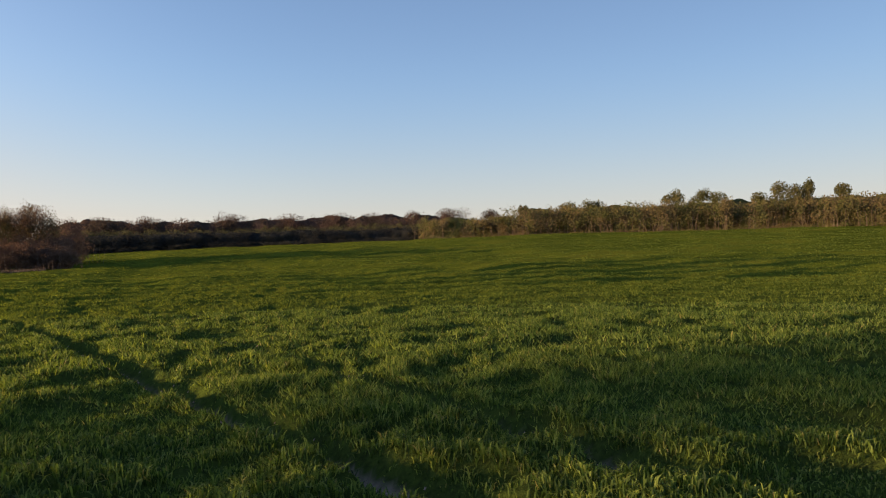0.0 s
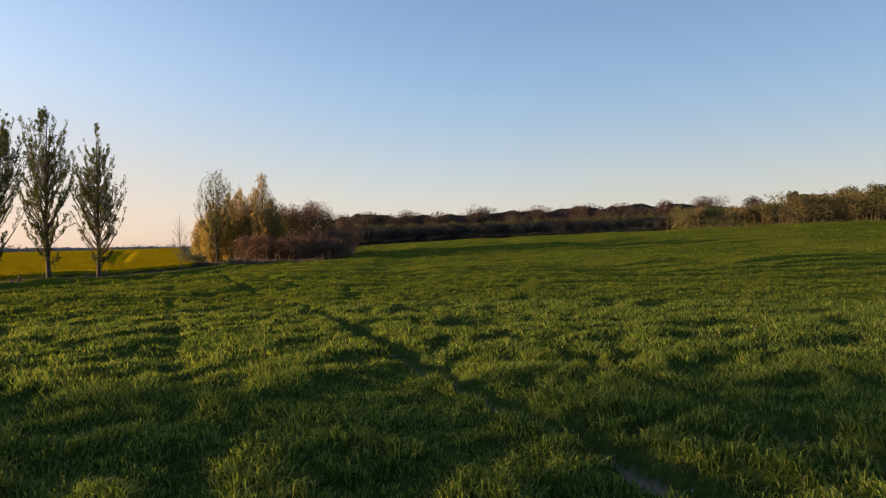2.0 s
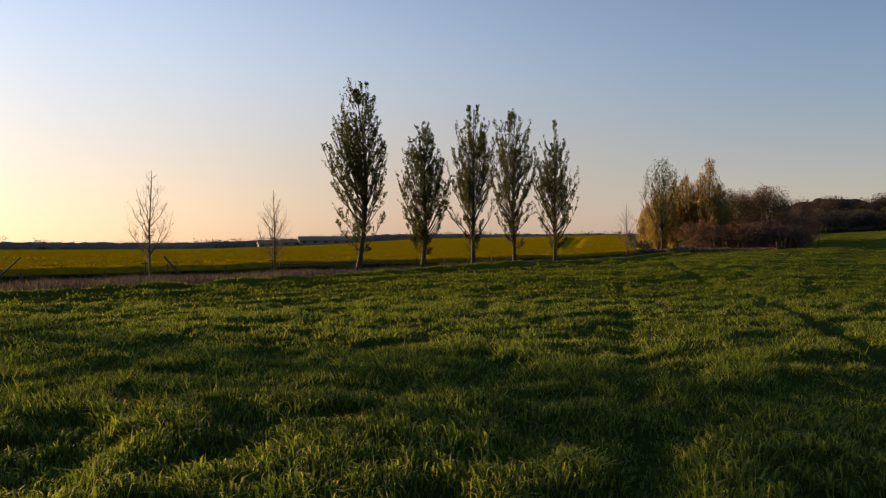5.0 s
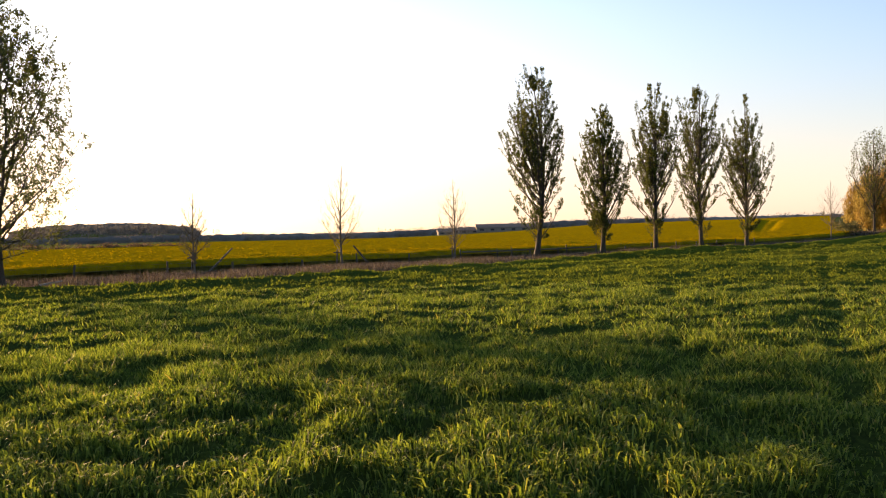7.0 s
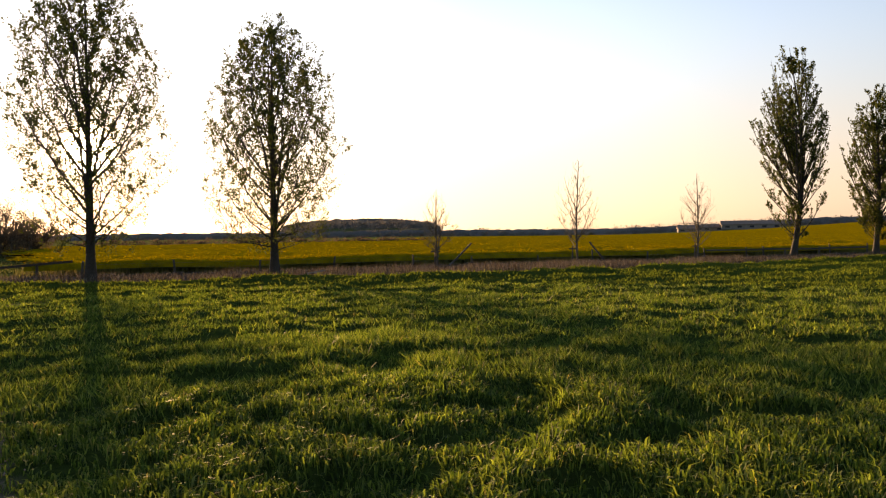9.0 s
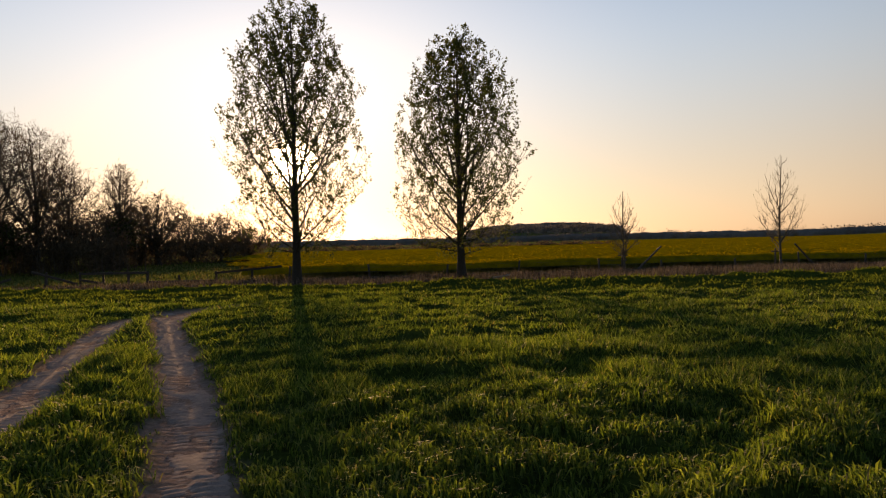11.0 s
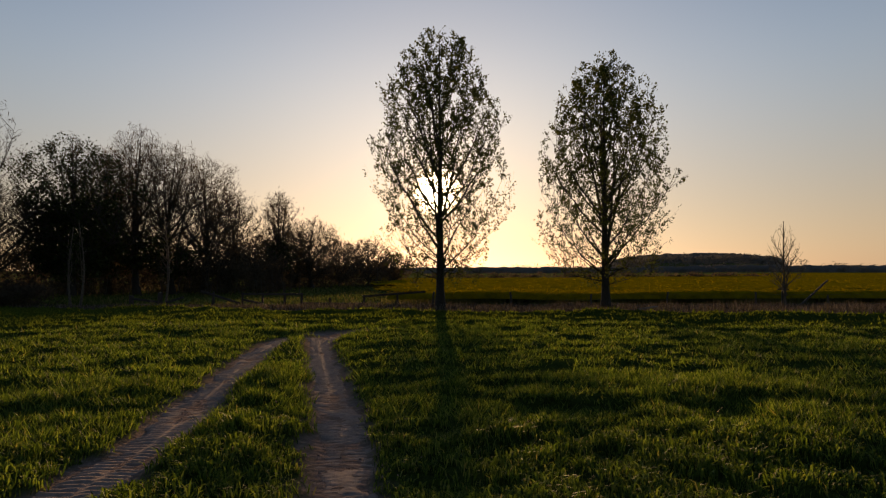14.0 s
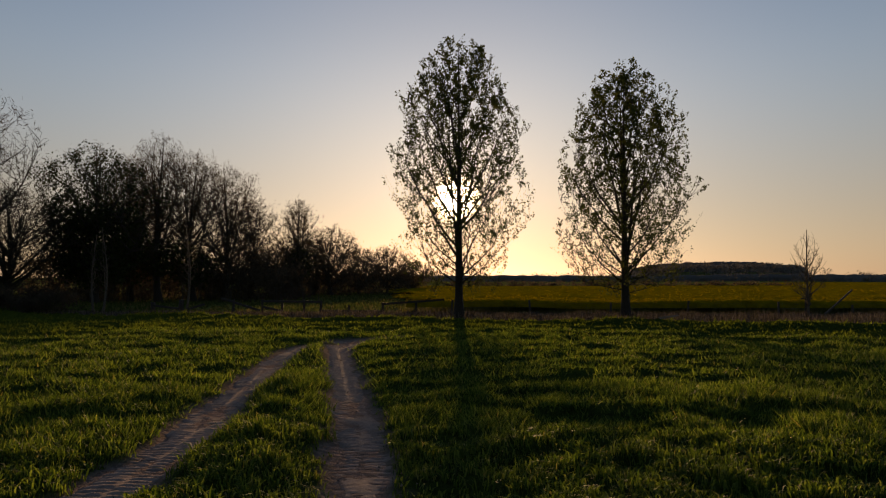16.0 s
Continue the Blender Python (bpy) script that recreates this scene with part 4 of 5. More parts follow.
def slim_poplar(seed, az, H, width):
    """Long leafy plumes that leave the trunk outwards and turn up."""
    rng = np.random.default_rng(seed)
    outline = [(h, w * width) for h, w in SLIM]
    z = np.linspace(0, 1, 14)
    w = rng.normal(size=2) * 0.14
    trunk = np.stack([w[0] * np.sin(z * 4), w[1] * np.sin(z * 3.3), z * H * 0.98], 1)
    rt = 0.165 * (1 - z) ** 1.1 + 0.012
    rt[0] *= 1.35
    n = 124
    tip = crown_points(rng, n, H, outline, 0.10, 1.0, 0.46, 0.14, 1.6)
    flat = np.hypot(tip[:, 0], tip[:, 1])
    steep = np.radians(50 - 32 * tip[:, 2] / H + rng.uniform(-6, 6, n))
    z0 = np.clip(tip[:, 2] - flat / np.tan(steep) - 0.25, 0.07 * H * rng.uniform(0.9, 1.6, n), tip[:, 2] - 0.2)
    start = np.stack([np.interp(z0, trunk[:, 2], trunk[:, k]) for k in range(3)], 1)
    L = np.linalg.norm(tip - start, axis=1)
    limbs = bend(start, tip, True, 9) + rng.normal(size=(n, 9, 3)) * 0.04 * np.linspace(0, 1, 9)[None, :, None]
    rad = np.minimum(np.interp(z0, trunk[:, 2], rt) * 0.5, 0.008 + 0.0095 * L)[:, None] * np.linspace(1, 0.2, 9)[None]
    (side, rs), ls = offshoots(rng, limbs, rad, 7, 0.34, (18, 46), 0.40 + 0.17 * L, 1.3, 5, 0.6)
    (twig, rw), _ = offshoots(rng, side, np.maximum(rs, 0.005), 3, 0.15, (20, 50), ls * 0.5, 1.0, 3, 0.6)
    (low, rl), _ = offshoots(rng, np.array([[(0, 0, 0.6), (0, 0, 1.4), (0, 0, 2.2), (0, 0, 3.2)]]), np.full((1, 4), 0.1), 34, 0.0, (30, 60), np.array([1.5]), 1.2, 4, 0.08)
    wood = joined([tubes(trunk[None], rt[None], 9), tubes(limbs[:, ::2], rad[:, ::2], 4), tubes(side[:, ::2], rs[:, ::2], 3), tubes(twig[:, ::2], rw[:, ::2], 3), tubes(low, rl, 3)])
    q = [sprigs(rng, limbs[:, 4:], 3, 6, 0.088, 0.04, 1.35, 1.2), sprigs(rng, side, 3, 4, 0.086, 0.035, 1.35, 1.3),
         sprigs(rng, twig, 2, 2, 0.084, 0.03, 1.35, 1.3), sprigs(rng, low, 3, 7, 0.085, 0.05, 1.1, 0.6)]
    return place_tree("poplar_tree", "slim upright poplar with dense young green leaves", "tree", row_place(az),
                      wood, BARK, joined(q), POPLAR_LEAF, "row of poplars")


for seed, az, H, width in ((11, 1.25, 12.1, 0.95), (12, 14.0, 10.85, 0.93)):
    wide_poplar(seed, az, H, width)
for seed, az, H, width in ((13, 52.6, 12.4, 0.98), (14, 57.65, 10.5, 0.84), (15, 61.6, 12.8, 0.97), (16, 64.85, 13.7, 0.98), (17, 67.95, 13.7, 1.05)):
    slim_poplar(seed, az, H, width)


def sapling(seed, at, H, spread=1.0, twigs=260, label="thin bare sapling with pale bark in dry grass"):
    rng = np.random.default_rng(seed)
    outline = [(0.0, 0.05), (0.2, 0.1), (0.35, 0.20 * H * spread), (0.55, 0.22 * H * spread), (0.75, 0.17 * H * spread), (0.92, 0.09 * H * spread), (1.0, 0.01 * H)]
    wood, tips = crown_tree(rng, H, 0.05, outline, 18, (44, 22), 0.22, twigs // 3, twigs, slope=1.0, fine=0.010, sway=0.10, leaders=2)
    q = leaves(rng, tips, 1, 0.045, 0.03)
    return place_tree("sapling", label, "sapling", at, wood, BIRCH_BARK, q, POPLAR_LEAF, "saplings in the verge")


sapling(21, row_place(26.5), 3.8)
sapling(22, row_place(37.4), 5.4)
sapling(23, row_place(46.2), 4.9)
sapling(24, bearing(-19.3, 37), 4.6, 0.5, 80)
sapling(27, bearing(-24.9, 38), 4.2, 0.35, 60)
sapling(28, bearing(-25.5, 38.6), 3.9, 0.35, 60)
sapling(25, bearing(73.4, 95), 7.0)


# ---- the bare wood beside the track ----
DOME = [(0.0, 0.12), (0.12, 0.3), (0.25, 0.72), (0.45, 1.0), (0.65, 1.0), (0.82, 0.88), (0.93, 0.60), (1.0, 0.12)]


def bare_tree(seed, az, d, H, width, clear=0.2, ivy=0.0):
    rng = np.random.default_rng(seed)
    outline = [(h, w * width / 2) for h, w in DOME]
    k = 1.1 if d < 68 else 0.7
    wood, twigs = crown_tree(rng, H, 0.012 * H + 0.12, outline, 18, (58, 24), clear, int(360 * k), int(1300 * k), slope=0.7, power=0.5, sway=0.3,
                             fine=0.015 / min(k, 1.0), leaders=6, stout=0.024, rough=0.18)
    crown = leaves(rng, twigs, 8 if k > 1 else 6, 0.040 / min(k, 1.0), 0.20, 8.0, 0.7)
    tree = place_tree("bare_tree", "tall bare deciduous tree" + (" with dark ivy" if ivy else "") + " at the wood's edge", "tree", bearing(az, d),
                      wood, BARK, crown, BRUSH_TWIG, "bare wood")
    if ivy:
        up = twigs[:, -1, 2] / H
        out = np.hypot(twigs[:, -1, 0], twigs[:, -1, 1])
        on = joined([leaves(rng, twigs[(up < ivy) & (out < width * 0.36)], 20 if ivy > 0.5 else 10, 0.23, 0.25)] + ([leaves(rng, twigs[up >= ivy], 6, 0.17, 0.18)] if ivy > 0.5 else []))
        c = new("ivy", raw_mesh("ivy", *on, IVY_LEAF))
        c.parent = tree
        tagged(c, "dark green ivy leaves")


for seed, az, d, H, width, clear, ivy in (
        (31, -34.6, 48, 13.0, 9.5, 0.2, 0.0), (32, -31, 54, 8.0, 8, 0.15, 0.0), (33, -25.5, 56, 11.3, 8.4, 0.18, 0.60),
        (34, -23.2, 64, 12.0, 6.0, 0.22, 0.4), (35, -21.3, 60, 13.2, 6.0, 0.25, 0.35), (36, -18.9, 62, 12.5, 7.4, 0.18, 0.3),
        (37, -16.7, 66, 12.0, 7.5, 0.12, 0.0), (38, -14.9, 72, 9.8, 6.0, 0.10, 0.0), (39, -11.3, 78, 10.5, 4.2, 0.3, 0.45),
        (40, -8.7, 82, 8.0, 6.8, 0.10, 0.0), (41, -12.9, 86, 6.2, 6, 0.10, 0.0), (42, -4.4, 98, 6.6, 7, 0.10, 0.0), (43, -2.4, 106, 4.8, 6, 0.10, 0.0),
        (44, -10.1, 84, 6.8, 6, 0.10, 0.0), (45, -6.6, 92, 6.0, 6.5, 0.10, 0.0),
        ):
    bare_tree(seed, az, d, H, width, clear, ivy=ivy)


# ---- woods and hedges ----
def clump_cloud(rng, centres, heights, widths, per, size, lift=0.12, slender=0.8, ragged=0.0):
    """Domed crowns of many small upright twigs, in lobes round each centre."""
    n, lobes = len(centres), 8
    k = n * per
    b = np.repeat(np.arange(n), per)
    lobe = rng.integers(0, lobes, k) * (rng.uniform(0, 1, k) < 0.8)
    mid, half_z = (1 + lift) / 2, (1 - lift) / 2
    bz = rng.uniform(lift + 0.08 * half_z, 0.80, (n, lobes))
    br = np.sqrt(np.clip(1 - ((np.maximum(bz, mid) - mid) / half_z) ** 2, 0.02, 1)) * rng.uniform(0.15, 0.75, (n, lobes))
    ba = rng.uniform(0, 2 * math.pi, (n, lobes))
    bz[:, 0], br[:, 0] = 0.72, 0.1
    bs = rng.uniform(0.34, 0.58, (n, lobes))
    bs[:, 0] = 0.7
    g = unit(rng.normal(size=(k, 3))) * (rng.uniform(0, 1, k) ** 0.5)[:, None]
    g *= (1 + ragged * rng.normal(size=k))[:, None]
    half = widths[b] * 0.5
    px = (br * np.cos(ba))[b, lobe] + g[:, 0] * bs[b, lobe]
    py = (br * np.sin(ba))[b, lobe] + g[:, 1] * bs[b, lobe]
    zz = np.clip(bz[b, lobe] + g[:, 2] * half_z * 0.48, 0.01, 1.0)
    c = np.stack([centres[b, 0] + px * half, centres[b, 1] + py * half, centres[b, 2] + zz * heights[b]], 1)
    s = size * rng.uniform(0.6, 1.4, k)[:, None]
    e1 = unit(np.stack([g[:, 0] * 0.5, g[:, 1] * 0.5, np.full(k, 0.7)], 1) + rng.normal(size=(k, 3)) * 0.6)
    e2 = unit(np.cross(e1, rng.normal(size=(k, 3))))
    w = slender * 0.5
    q = np.stack([c - e1 * s * 0.5, c - e2 * s * w, c + e1 * s * 0.5, c + e2 * s * w], 1).reshape(-1, 3)
    return q, np.arange(k * 4).reshape(-1, 4)


def stems_of(rng, centres, heights, r):
    """Slim stems that fade into the crowns."""
    k = 4
    c = np.repeat(centres, k, 0) + np.concatenate([rng.normal(size=(len(centres) * k, 2)) * 1.4, np.zeros((len(centres) * k, 1))], 1)
    h = np.repeat(heights, k)
    n = len(c)
    d = unit(np.stack([rng.normal(size=n) * 0.07, rng.normal(size=n) * 0.07, np.ones(n)], 1))
    pts, rad = grow(rng, c, d, h * rng.uniform(0.5, 0.75, n), r * rng.uniform(0.6, 1.3, n), 0.1, 4, 0.3)
    return tubes(pts, rad, 3)


def twig_mass(az0, az1, d, depth, height, seed):
    """The closed inner mass of a wood: an uneven bank with domed tops, deep inside its crowns."""
    n, rows = int(radians(az1 - az0) * d / 0.7) + 2, 15
    az = np.radians(np.linspace(az0, az1, n))[:, None]
    th = np.linspace(0, math.pi, rows)[None]
    s = az * d + 0 * th
    dome = np.abs(lumps(s / 9.0, s * 0, seed)) * 0.13 + 0.05 * lumps(s / 2.6, s * 0, seed + 1)
    ends = np.clip(np.minimum(az - az[0], az[-1] - az) * d / 6.0, 0.05, 1) ** 0.5
    z = height * (0.88 + dome) * np.sin(th) ** 0.55 * ends
    r = d - np.cos(th) * depth / 2 + 1.3 * lumps(s / 3.1, z / 2.7, seed + 2) + 0.6 * lumps(s / 1.1, z / 1.0, seed + 3)
    z = z + 0.25 * lumps(s / 0.9, th * 9, seed + 4) * np.sin(th)
    x, y = r * np.sin(az), r * np.cos(az)
    p = np.stack([x.ravel(), y.ravel(), relief(x.ravel(), y.ravel()) - 0.2 + z.ravel()], 1)
    i = np.arange(n * rows).reshape(n, rows)
    return p, np.stack([i[:-1, :-1], i[1:, :-1], i[1:, 1:], i[:-1, 1:]], -1).reshape(-1, 4)


def wood(name, label, centres, heights, widths, leaf, bark, per, size, r, seed, lift=0.15, slender=0.8, mass=None):
    rng = np.random.default_rng(seed)
    c = np.array([(x, y, ground_z(x, y) - 0.1) for x, y in centres])
    h, w = np.array(heights), np.array(widths)
    root = new(name)
    if r:
        a = new("stems", raw_mesh("stems", *stems_of(rng, c, h, r), bark, True))
        a.parent = root
        tagged(a, kind="stuff")
    b = new("foliage", raw_mesh("foliage", *joined([clump_cloud(rng, c, h, w, per, size * 0.55, lift, slender)] + ([twig_mass(*mass, seed)] if mass else [])), leaf))
    b.parent = root
    tagged(root, label, "wood", kind="stuff")
    tagged(b, kind="stuff")


R = random.Random(8)


def band(n, az0, az1, d0, d1, h0, h1, w0, w1):
    cs, hs, ws = [], [], []
    for i in range(n):
        az = az0 + (az1 - az0) * (i + R.uniform(0, 1)) / n
        cs.append(bearing(az, R.uniform(d0, d1)))
        hs.append(R.uniform(h0, h1))
        ws.append(R.uniform(w0, w1))
    return cs, hs, ws


wood("birch_wood", "young brown-stemmed wood with pale green buds on the ridge", *[p + q for p, q in zip(band(34, 111, 119, 190, 214, 5.6, 7.4, 6, 9), band(140, 118.5, 152, 188, 212, 7.6, 9.4, 7, 11))],
     RIDGE_TWIG, PINK_BARK, 420, 0.66, 0.05, 51, 0.20, 0.8, (110.8, 119.5, 204, 10, 6.4))
wood("brown_brush", "brown leafless stems filling the ridge wood", *[p + q for p, q in zip(band(40, 111, 119, 200, 235, 6.0, 8.2, 7, 11), band(180, 118.5, 152, 198, 230, 7.6, 9.4, 6, 10))],
     RIDGE_TWIG, PINK_BARK, 70, 0.56, 0.0, 57, 0.0, 0.8, (117.5, 152, 214, 16, 9.0))
wood("wood_fringe", "low brown brush along the ridge wood's foot", *band(150, 111, 152, 190, 200, 0.5, 1.5, 3.0, 5.0),
     RIDGE_TWIG, WOOD_BARK, 70, 0.45, 0.0, 63, 0.0)
TALL = [(122.6, 10.8, 7), (124.4, 11.4, 7), (130.6, 13.2, 8.0), (132.3, 12.8, 6.0), (133.6, 12.6, 7.0), (136.3, 11.8, 6), (137.7, 14.8, 6.0), (138.7, 13.8, 6.0), (139.6, 14.4, 4.5),
        (141.6, 13.0, 6.0), (146.0, 12.0, 7.5), (119.2, 10.4, 4.0)]
wood("tall_poplars", "taller green trees standing above the ridge wood", [bearing(az, 204) for az, _, _ in TALL], [h for _, h, _ in TALL], [w for _, _, w in TALL],
     COPSE_TWIG, WOOD_BARK, 2000, 0.62, 0.10, 58, 0.42)
wood("dark_wood", "dense shaded wood along the far field edge", *band(150, 84, 114, 226, 252, 8.8, 10.9, 6, 10),
     DARK_TWIG, WOOD_BARK, 480, 0.64, 0.0, 52, 0.03, 0.8, (83.5, 114.5, 241, 16, 10.3))
wood("domed_oaks", "round-crowned trees rising above the shaded wood", *[list(v) for v in zip(*[(bearing(az, 236), h, w) for az, h, w in
     ((91.0, 11.6, 11), (96.6, 12.6, 13), (100.8, 12.4, 14), (104.4, 11.8, 10), (107.0, 12.0, 11), (113.4, 12.6, 14), (116.6, 11.4, 10), (87.6, 11.8, 9), (110.3, 11.8, 9))])],
     DARK_TWIG, WOOD_BARK, 4200, 0.48, 0.0, 64, 0.2)
wood("dark_belt", "low dark tree belt along the far field edge", *band(190, 84, 112.5, 206, 218, 4.6, 5.8, 5, 8),
     LOW_DARK_TWIG, WOOD_BARK, 160, 0.5, 0.0, 59, 0.0, 0.8, (83.5, 112.5, 213, 8, 4.8))
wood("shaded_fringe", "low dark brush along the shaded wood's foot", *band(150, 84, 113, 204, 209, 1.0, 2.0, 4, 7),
     LOW_DARK_TWIG, WOOD_BARK, 110, 0.5, 0.0, 68, 0.0)
wood("budding_belt", "pale budding young trees behind the low dark belt", *band(130, 84, 114, 217, 226, 6.0, 7.6, 3.5, 6),
     BUD_TWIG, WOOD_BARK, 200, 0.6, 0.0, 65, 0.3)
wood("thicket", "dark brown leafless thicket at the clump's edge", *[list(v) for v in zip(*[((112.5 + u * 35, R.uniform(9, 25)), (3.2 + 3.0 * min(1.0, u * 1.6)) * R.uniform(0.6, 1.4), R.uniform(3, 5)) for u in (R.uniform(0, 1) ** 1.5 for _ in range(130))])],
     THICKET_TWIG, PINK_BARK, 600, 0.66, 0.028, 53, 0.02, 0.18)
wood("dark_bush", "rounded dark green bush at the rape field's corner", *band(7, 73.7, 75.2, 104, 110, 1.6, 2.4, 2.2, 3.2),
     COPSE_TWIG, WOOD_BARK, 300, 0.3, 0.0, 66, 0.0)
wood("budding_copse", "olive-brown budding trees rising behind the brown thicket", *band(14, 80.5, 84.3, 126, 140, 9.0, 11.3, 3.5, 5.5),
     MIXED_TWIG, WOOD_BARK, 2600, 0.38, 0.0, 60, 0.05, 0.5)
wood("field_hedge", "low dark hedge along the far side of the rape field", *[list(v) for v in zip(*[(on_row(R.uniform(-10, 60), R.uniform(146, 152)), R.uniform(0.9, 1.9), R.uniform(2, 5)) for _ in range(190)])],
     BRUSH_TWIG, WOOD_BARK, 45, 0.5, 0.0, 61, 0.0)
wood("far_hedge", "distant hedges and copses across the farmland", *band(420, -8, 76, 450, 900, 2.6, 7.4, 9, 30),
     HAZED_TWIG, WOOD_BARK, 70, 1.5, 0.0, 54, 0.0, 0.8, (-8, 76, 470, 20, 4.3))
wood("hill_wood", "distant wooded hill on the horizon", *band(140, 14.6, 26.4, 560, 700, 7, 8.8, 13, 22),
     HAZED_TWIG, WOOD_BARK, 90, 2.2, 0.0, 55, 0.0, 0.8, (14.2, 26.8, 640, 60, 8.2))
wood("understorey", "dark brushy undergrowth below the bare trees", *band(80, -29.5, -11, 60, 82, 2.4, 5.5, 3, 6),
     BRUSH_TWIG, WOOD_BARK, 480, 0.50, 0.04, 56, 0.0, 0.35)
wood("bramble_heap", "low brown bramble heap at the wood's near edge", *band(26, -36, -27.2, 37, 41, 1.0, 1.7, 1.6, 2.8),
     BRUSH_TWIG, WOOD_BARK, 420, 0.32, 0.0, 67, 0.0, 0.3)
wood("low_brush", "low brown brush along the far meadow", *band(50, -13, -2.5, 84, 106, 1.8, 4.0, 3, 6),
     BRUSH_TWIG, WOOD_BARK, 300, 0.50, 0.04, 62, 0.0, 0.4)


def open_tree(seed, at, H, width):
    rng = np.random.default_rng(seed)
    outline = [(h, w * width / 2) for h, w in ((0, 0.1), (0.25, 0.3), (0.4, 0.7), (0.6, 1.0), (0.75, 0.95), (0.9, 0.6), (1.0, 0.2))]
    wood_, twigs = crown_tree(rng, H, 0.15, outline, 24, (30, 12), 0.2, 200, 760, slope=2.4, leaders=4, fine=0.013, rough=0.22)
    q = leaves(rng, twigs, 6, 0.17, 0.12)
    place_tree("leafy_tree", "open airy tree with sparse young leaves before the clump", "tree", at, wood_, BARK, q, POPLAR_LEAF, "clump of trees")


SPIRE = [(0.0, 0.5), (0.1, 1.2), (0.3, 1.7), (0.5, 1.7), (0.65, 1.5), (0.8, 1.0), (0.92, 0.5), (1.0, 0.06)]


def golden_tree(seed, at, H, width):
    rng = np.random.default_rng(seed)
    outline = [(h, w * width) for h, w in SPIRE]
    wood_, twigs = crown_tree(rng, H, 0.16, outline, 30, (20, 8), 0.04, 150, 600, slope=3.6, power=0.6, fine=0.014, rough=0.12)
    q = leaves(rng, twigs, 13, 0.090, 0.17, 5.0, 3.2)
    place_tree("golden_tree", "upright tree with dense golden young leaves", "tree", at, wood_, WOOD_BARK, q, GOLD_LEAF, "clump of trees")


open_tree(67, bearing(76.0, 113), 14.4, 5.8)
for seed, az, d, H, width in ((61, 79.35, 120, 14.8, 1.2), (62, 77.7, 121, 13.4, 1.1), (63, 78.55, 125, 12.4, 1.2), (64, 75.7, 122, 10.2, 1.1), (65, 74.9, 128, 8.2, 1.0), (66, 76.9, 124, 11.6, 1.3),
                                (68, 80.1, 124, 11.0, 1.1), (69, 76.3, 127, 9.8, 1.5)):
    golden_tree(seed, bearing(az, d), H, width)


# ---- fence ----
def part(name, bm, mat, parent, label=""):
    me = bpy.data.meshes.new(name)
    bm.to_mesh(me)
    bm.free()
    me.materials.append(mat)
    ob = new(name, me)
    ob.parent = parent
    return tagged(ob, label)


def beam(a, c, w, h, taper=1.0, seed=0):
    """A squared, slightly worn timber from a to c."""
    a, c = Vector(a), Vector(c)
    d = c - a
    bm = bmesh.new()
    bmesh.ops.create_cube(bm, size=1)
    for v in bm.verts:
        k = taper if v.co.z > 0 else 1.0
        v.co = Vector((v.co.x * w * k, v.co.y * h * k, (v.co.z + 0.5) * d.length))
    bmesh.ops.bevel(bm, geom=bm.edges[:], offset=min(w, h) * 0.15, segments=1, affect="EDGES")
    r = random.Random(seed)
    for v in bm.verts:
        v.co += Vector((r.uniform(-1, 1), r.uniform(-1, 1), r.uniform(-1, 1))) * min(w, h) * 0.08
    bm.transform(Matrix.Translation(a) @ d.to_track_quat("Z", "Y").to_matrix().to_4x4())
    return bm


FENCE_V = 33.5
F = random.Random(17)


def fence_run(label, s0, s1, step, height, rails=(), wire=True):
    x0, y0 = on_row(s0, FENCE_V)
    root = new("fence")
    root.location = (x0, y0, ground_z(x0, y0))
    base = Vector(root.location)
    tops = []
    s = s0
    while s <= s1 + 0.01:
        x, y = on_row(s + F.uniform(-0.2, 0.2), FENCE_V + F.uniform(-0.1, 0.1))
        z = ground_z(x, y)
        lean = Vector((F.uniform(-0.09, 0.09), F.uniform(-0.06, 0.06), 0))
        h = height * F.uniform(0.7, 1.2)
        foot = Vector((x, y, z - 0.2)) - base
        part("post", beam(foot, foot + lean + Vector((0, 0, h + 0.2)), 0.085, 0.085, 0.9, F.random()), POST_WOOD, root)
        tops.append((foot + Vector((0, 0, 0.2)), h))
        s += step
    for h in rails:
        for (a, ha), (c, hc) in zip(tops, tops[1:]):
            up, up2 = Vector((0, -0.07, h + F.uniform(-0.03, 0.03))), Vector((0, -0.07, h + F.uniform(-0.05, 0.05)))
            part("rail", beam(a + up, c + up2, 0.05, 0.10, 1.0, F.random()), POST_WOOD, root)
    if wire:
        for h in (0.3, 0.5):
            bm = bmesh.new()
            for (a, ha), (c, hc) in zip(tops, tops[1:]):
                b_ = beam(a + Vector((0, 0, h)), c + Vector((0, 0, h)), 0.008, 0.008)
                me = bpy.data.meshes.new("t")
                b_.to_mesh(me)
                b_.free()
                bm.from_mesh(me)
                bpy.data.meshes.remove(me)
            part("wire", bm, WIRE, root)
    return tagged(root, label, "fence", "field fence")


WIRE, _wnt, wb, _o = material("rusty_wire")
wb.inputs["Base Color"].default_value, wb.inputs["Metallic"].default_value, wb.inputs["Roughness"].default_value = (0.12, 0.09, 0.07, 1), 0.8, 0.6
fence_run("weathered wooden posts with sagging wire along the rape field", -2.0, 70.0, 3.6, 0.6)


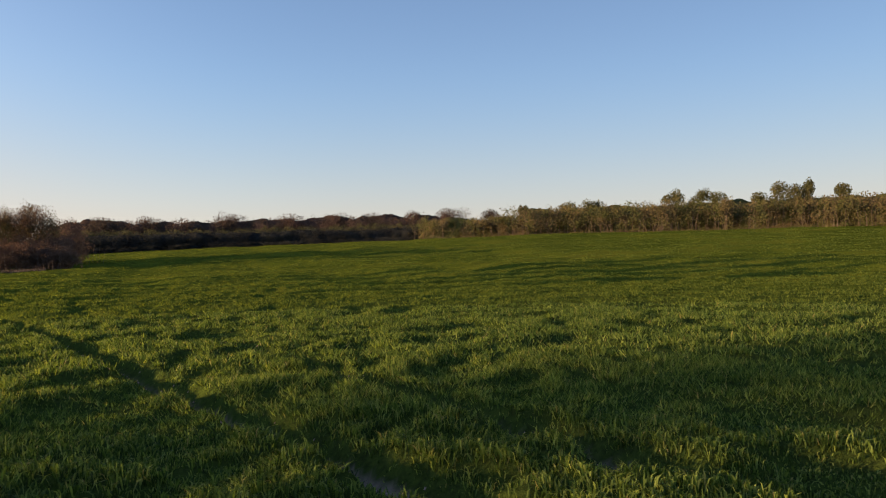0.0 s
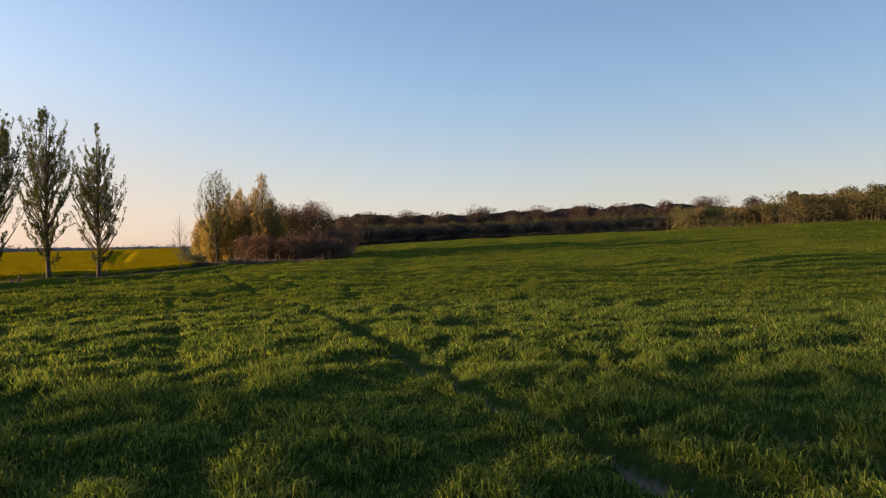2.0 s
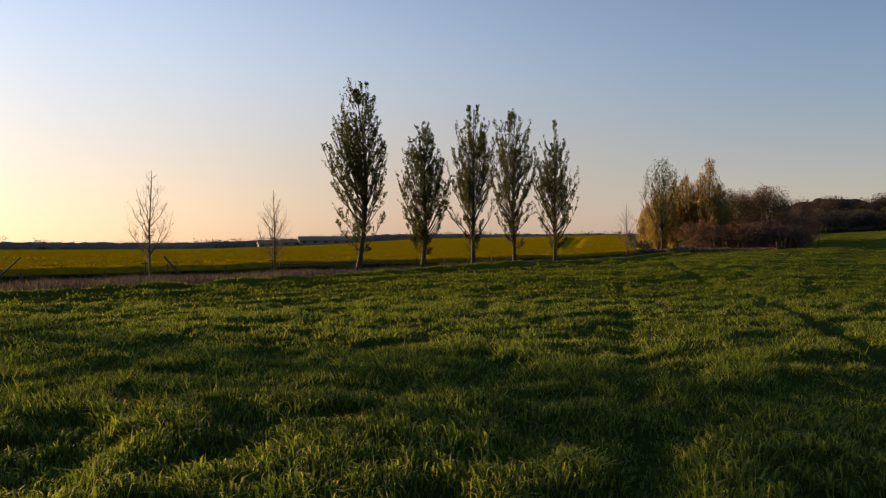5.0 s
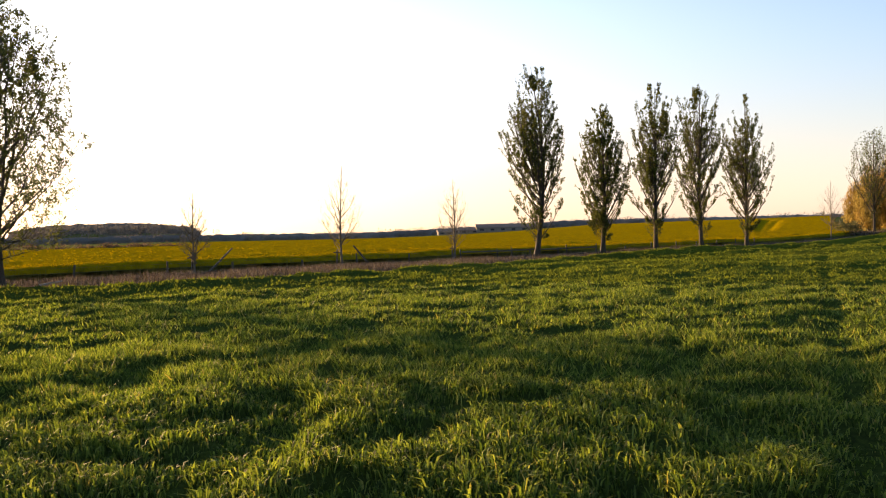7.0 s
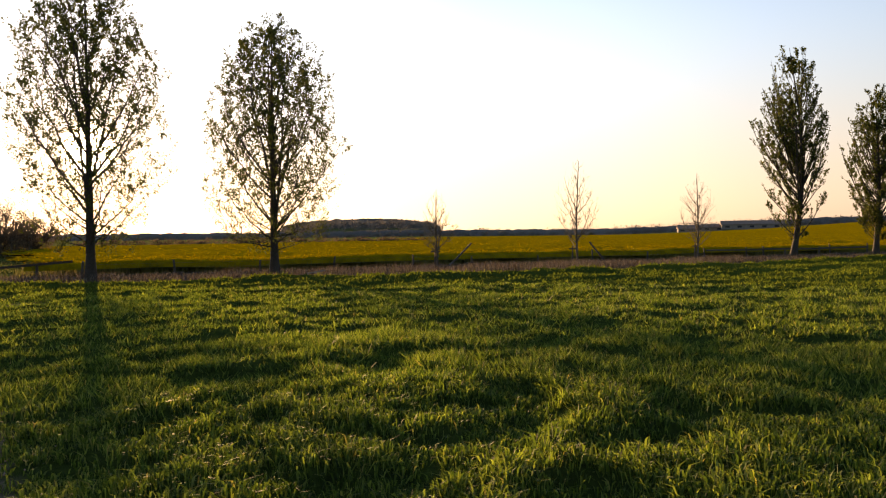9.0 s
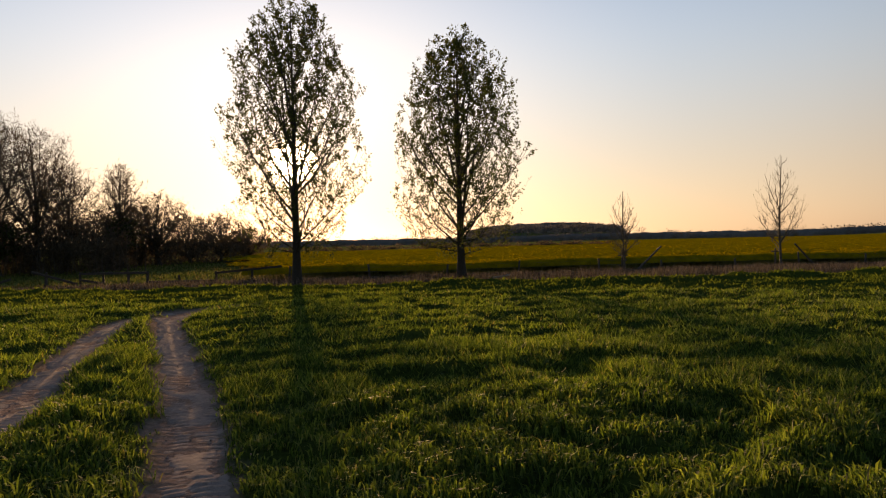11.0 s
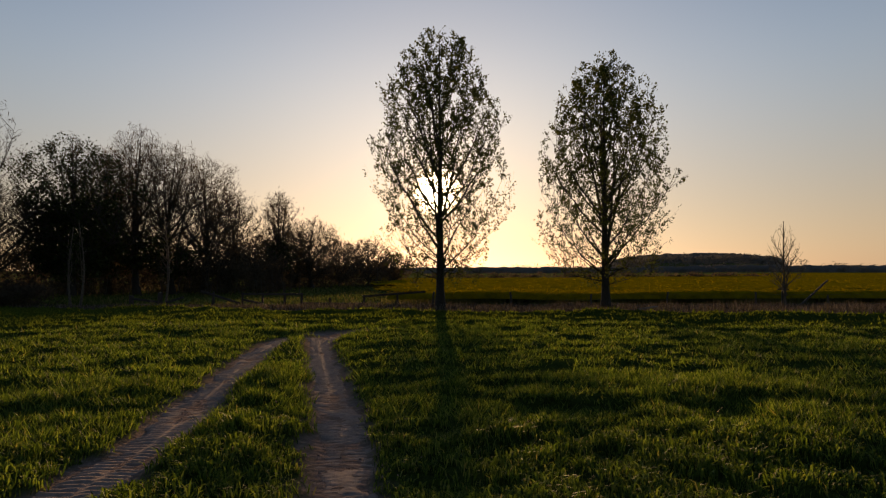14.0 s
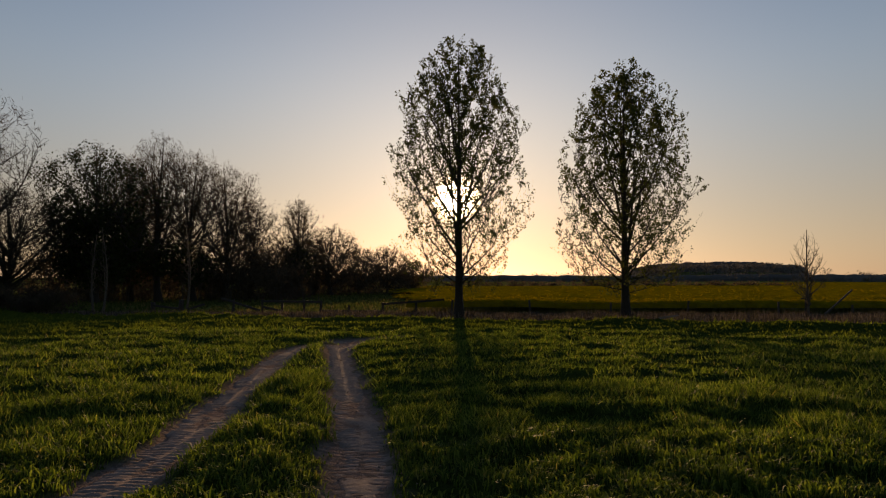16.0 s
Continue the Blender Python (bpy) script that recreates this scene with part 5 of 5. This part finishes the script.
def broken_fence(label, posts, rails, thick=0.10):
    """Leftover posts (azimuth, height) and rails (azimuth, height, azimuth, height) of an old fence."""
    def spot(az, h):
        x, y = row_place(az, FENCE_V)
        return Vector((x, y, ground_z(x, y) + h))
    base = spot(posts[0][0], 0)
    root = new("fence")
    root.location = base
    for az, h in posts:
        lean = Vector((F.uniform(-0.08, 0.08), F.uniform(-0.05, 0.05), 0))
        part("post", beam(spot(az, -0.2) - base, spot(az, h) - base + lean, thick, thick, 0.9, F.random()), OLD_WOOD, root)
    for a0, h0, a1, h1 in rails:
        off = Vector((0, -0.08, 0))
        part("rail", beam(spot(a0, h0) - base + off, spot(a1, h1) - base + off, 0.05, 0.10, 1.0, F.random()), OLD_WOOD, root)
    return tagged(root, label, "fence", "broken fence")


OLD_WOOD = barky("old_dark_wood", (0.03, 0.025, 0.02), (0.085, 0.07, 0.058), 25.0)
broken_fence("dark broken post and rail fence with one fallen rail", ((-13.85, 0.62), (-15.98, 0.66), (-10.75, 0.6), (-9.5, 0.6), (-12.4, 0.5)),
             ((-13.9, 0.56, -9.45, 0.54), (-16.8, 0.70, -14.0, 0.12), (-13.8, 0.3, -12.3, 0.1)))
broken_fence("dark post and sloping rail in the dry verge", ((-4.74, 0.52), (-2.1, 0.6), (-7.2, 0.4)), ((-4.8, 0.44, 0.1, 0.66), (-9.4, 0.12, -4.8, 0.10)))
broken_fence("thick old stump of a post with rails lying against it", ((-19.7, 0.62), (-21.6, 0.5)), ((-19.4, 0.12, -18.0, 0.42), (-21.5, 0.35, -19.8, 0.2)), 0.2)
fence_run("low weathered post and rail fence beside the poplars", 31.0, 45.0, 4.6, 0.55, rails=(0.45,), wire=False)


def prop(label, a, c, w):
    root = new("fallen_pole")
    z = ground_z(a[0], a[1])
    root.location = (a[0], a[1], z)
    top = Vector((c[0], c[1], ground_z(c[0], c[1]) + c[2])) - Vector(root.location)
    part("pole", beam((0, 0, -0.05), top, w, w, 0.8, 3), POST_WOOD, root)
    return tagged(root, label, "pole", "leaning poles")


sx, sy = row_place(27.3, 32.6)
ex, ey = row_place(29.2, 32.6)
prop("long weathered pole leaning in the dry verge", (sx, sy), (ex, ey, 1.15), 0.09)
sx, sy = row_place(39.6, 32.6)
ex, ey = row_place(38.3, 32.6)
prop("short weathered pole leaning beside a sapling", (sx, sy), (ex, ey, 1.1), 0.09)
for az in (26.3, 37.0, 46.0):
    sx, sy = row_place(az, 31.15)
    st = new("tree_stake")
    st.location = (sx, sy, ground_z(sx, sy))
    part("stake", beam((0, 0, -0.1), (0.03, 0, 0.95), 0.07, 0.07, 0.9, 5), POST_WOOD, st)
    part("tie", beam((-0.2, -0.02, 0.8), (0.28, -0.02, 0.8), 0.03, 0.06, 1.0, 6), POST_WOOD, st, "dark tree tie")
    tagged(st, "short wooden stake with a tie beside a sapling", "stake", "sapling stakes")


# ---- far buildings ----
def painted(name, colour, rough=0.7):
    m, nt, bsdf, out = material(name)
    c = ramp(nt, noise_out(nt, 0.8, 4), [(0.3, tuple(v * 0.8 for v in colour)), (0.7, colour)])
    nt.links.new(c, bsdf.inputs["Base Color"])
    bsdf.inputs["Roughness"].default_value, bsdf.inputs["Specular IOR Level"].default_value = rough, 0.1
    return m


PALE_WALL = painted("pale_cladding", (0.24, 0.215, 0.19))
TILE_ROOF = painted("clay_roof", (0.25, 0.17, 0.125))
DARK_GLASS = painted("dark_opening", (0.05, 0.05, 0.055), 0.3)


def barn(az, d, length, width, wall, rise, turn):
    x, y = bearing(az, d)
    root = new("barn")
    root.matrix_world = pose(x, y, ground_z(x, y) - 0.2, 0, 0, turn)
    bm = bmesh.new()
    bmesh.ops.create_cube(bm, size=1)
    for v in bm.verts:
        v.co = Vector((v.co.x * length, v.co.y * width, (v.co.z + 0.5) * wall))
    part("wall", bm, PALE_WALL, root)
    bm = bmesh.new()
    a, w = length / 2 + 0.5, width / 2 + 0.5
    vs = [bm.verts.new(c) for c in ((-a, -w, wall), (a, -w, wall), (a, w, wall), (-a, w, wall), (-a, 0, wall + rise), (a, 0, wall + rise))]
    for f in ((0, 1, 5, 4), (2, 3, 4, 5), (0, 4, 3), (1, 2, 5), (3, 2, 1, 0)):
        bm.faces.new([vs[k] for k in f])
    part("roof", bm, TILE_ROOF, root, "orange-brown pitched roof")
    n = max(int(length / 6), 2)
    for k in range(n):
        px = -length / 2 + (k + 0.5) * length / n
        part("window", beam((px, -width / 2 - 0.03, wall * 0.35), (px, -width / 2 - 0.03, wall * 0.75), 2.2, 0.1), DARK_GLASS, root)
    return tagged(root, "distant pale farm building with an orange-brown roof", "barn", "farm buildings")


barn(50.0, 436, 31, 11, 2.7, 2.2, -46)
barn(47.4, 442, 13, 9, 2.2, 1.7, -46)
barn(45.5, 440, 9, 8, 2.0, 1.6, -40)


# ---- litter by the verge ----
sx, sy = bearing(17.2, 29.5)
lg = new("pale_branch")
lg.location = (sx, sy, ground_z(sx, sy) + 0.10)
part("stick", beam((-0.45, 0, 0.0), (0.35, 0.1, 0.10), 0.07, 0.07, 0.6, 9), PALE_WALL, lg)
tagged(lg, "short pale bleached branch lying in the verge", "branch")
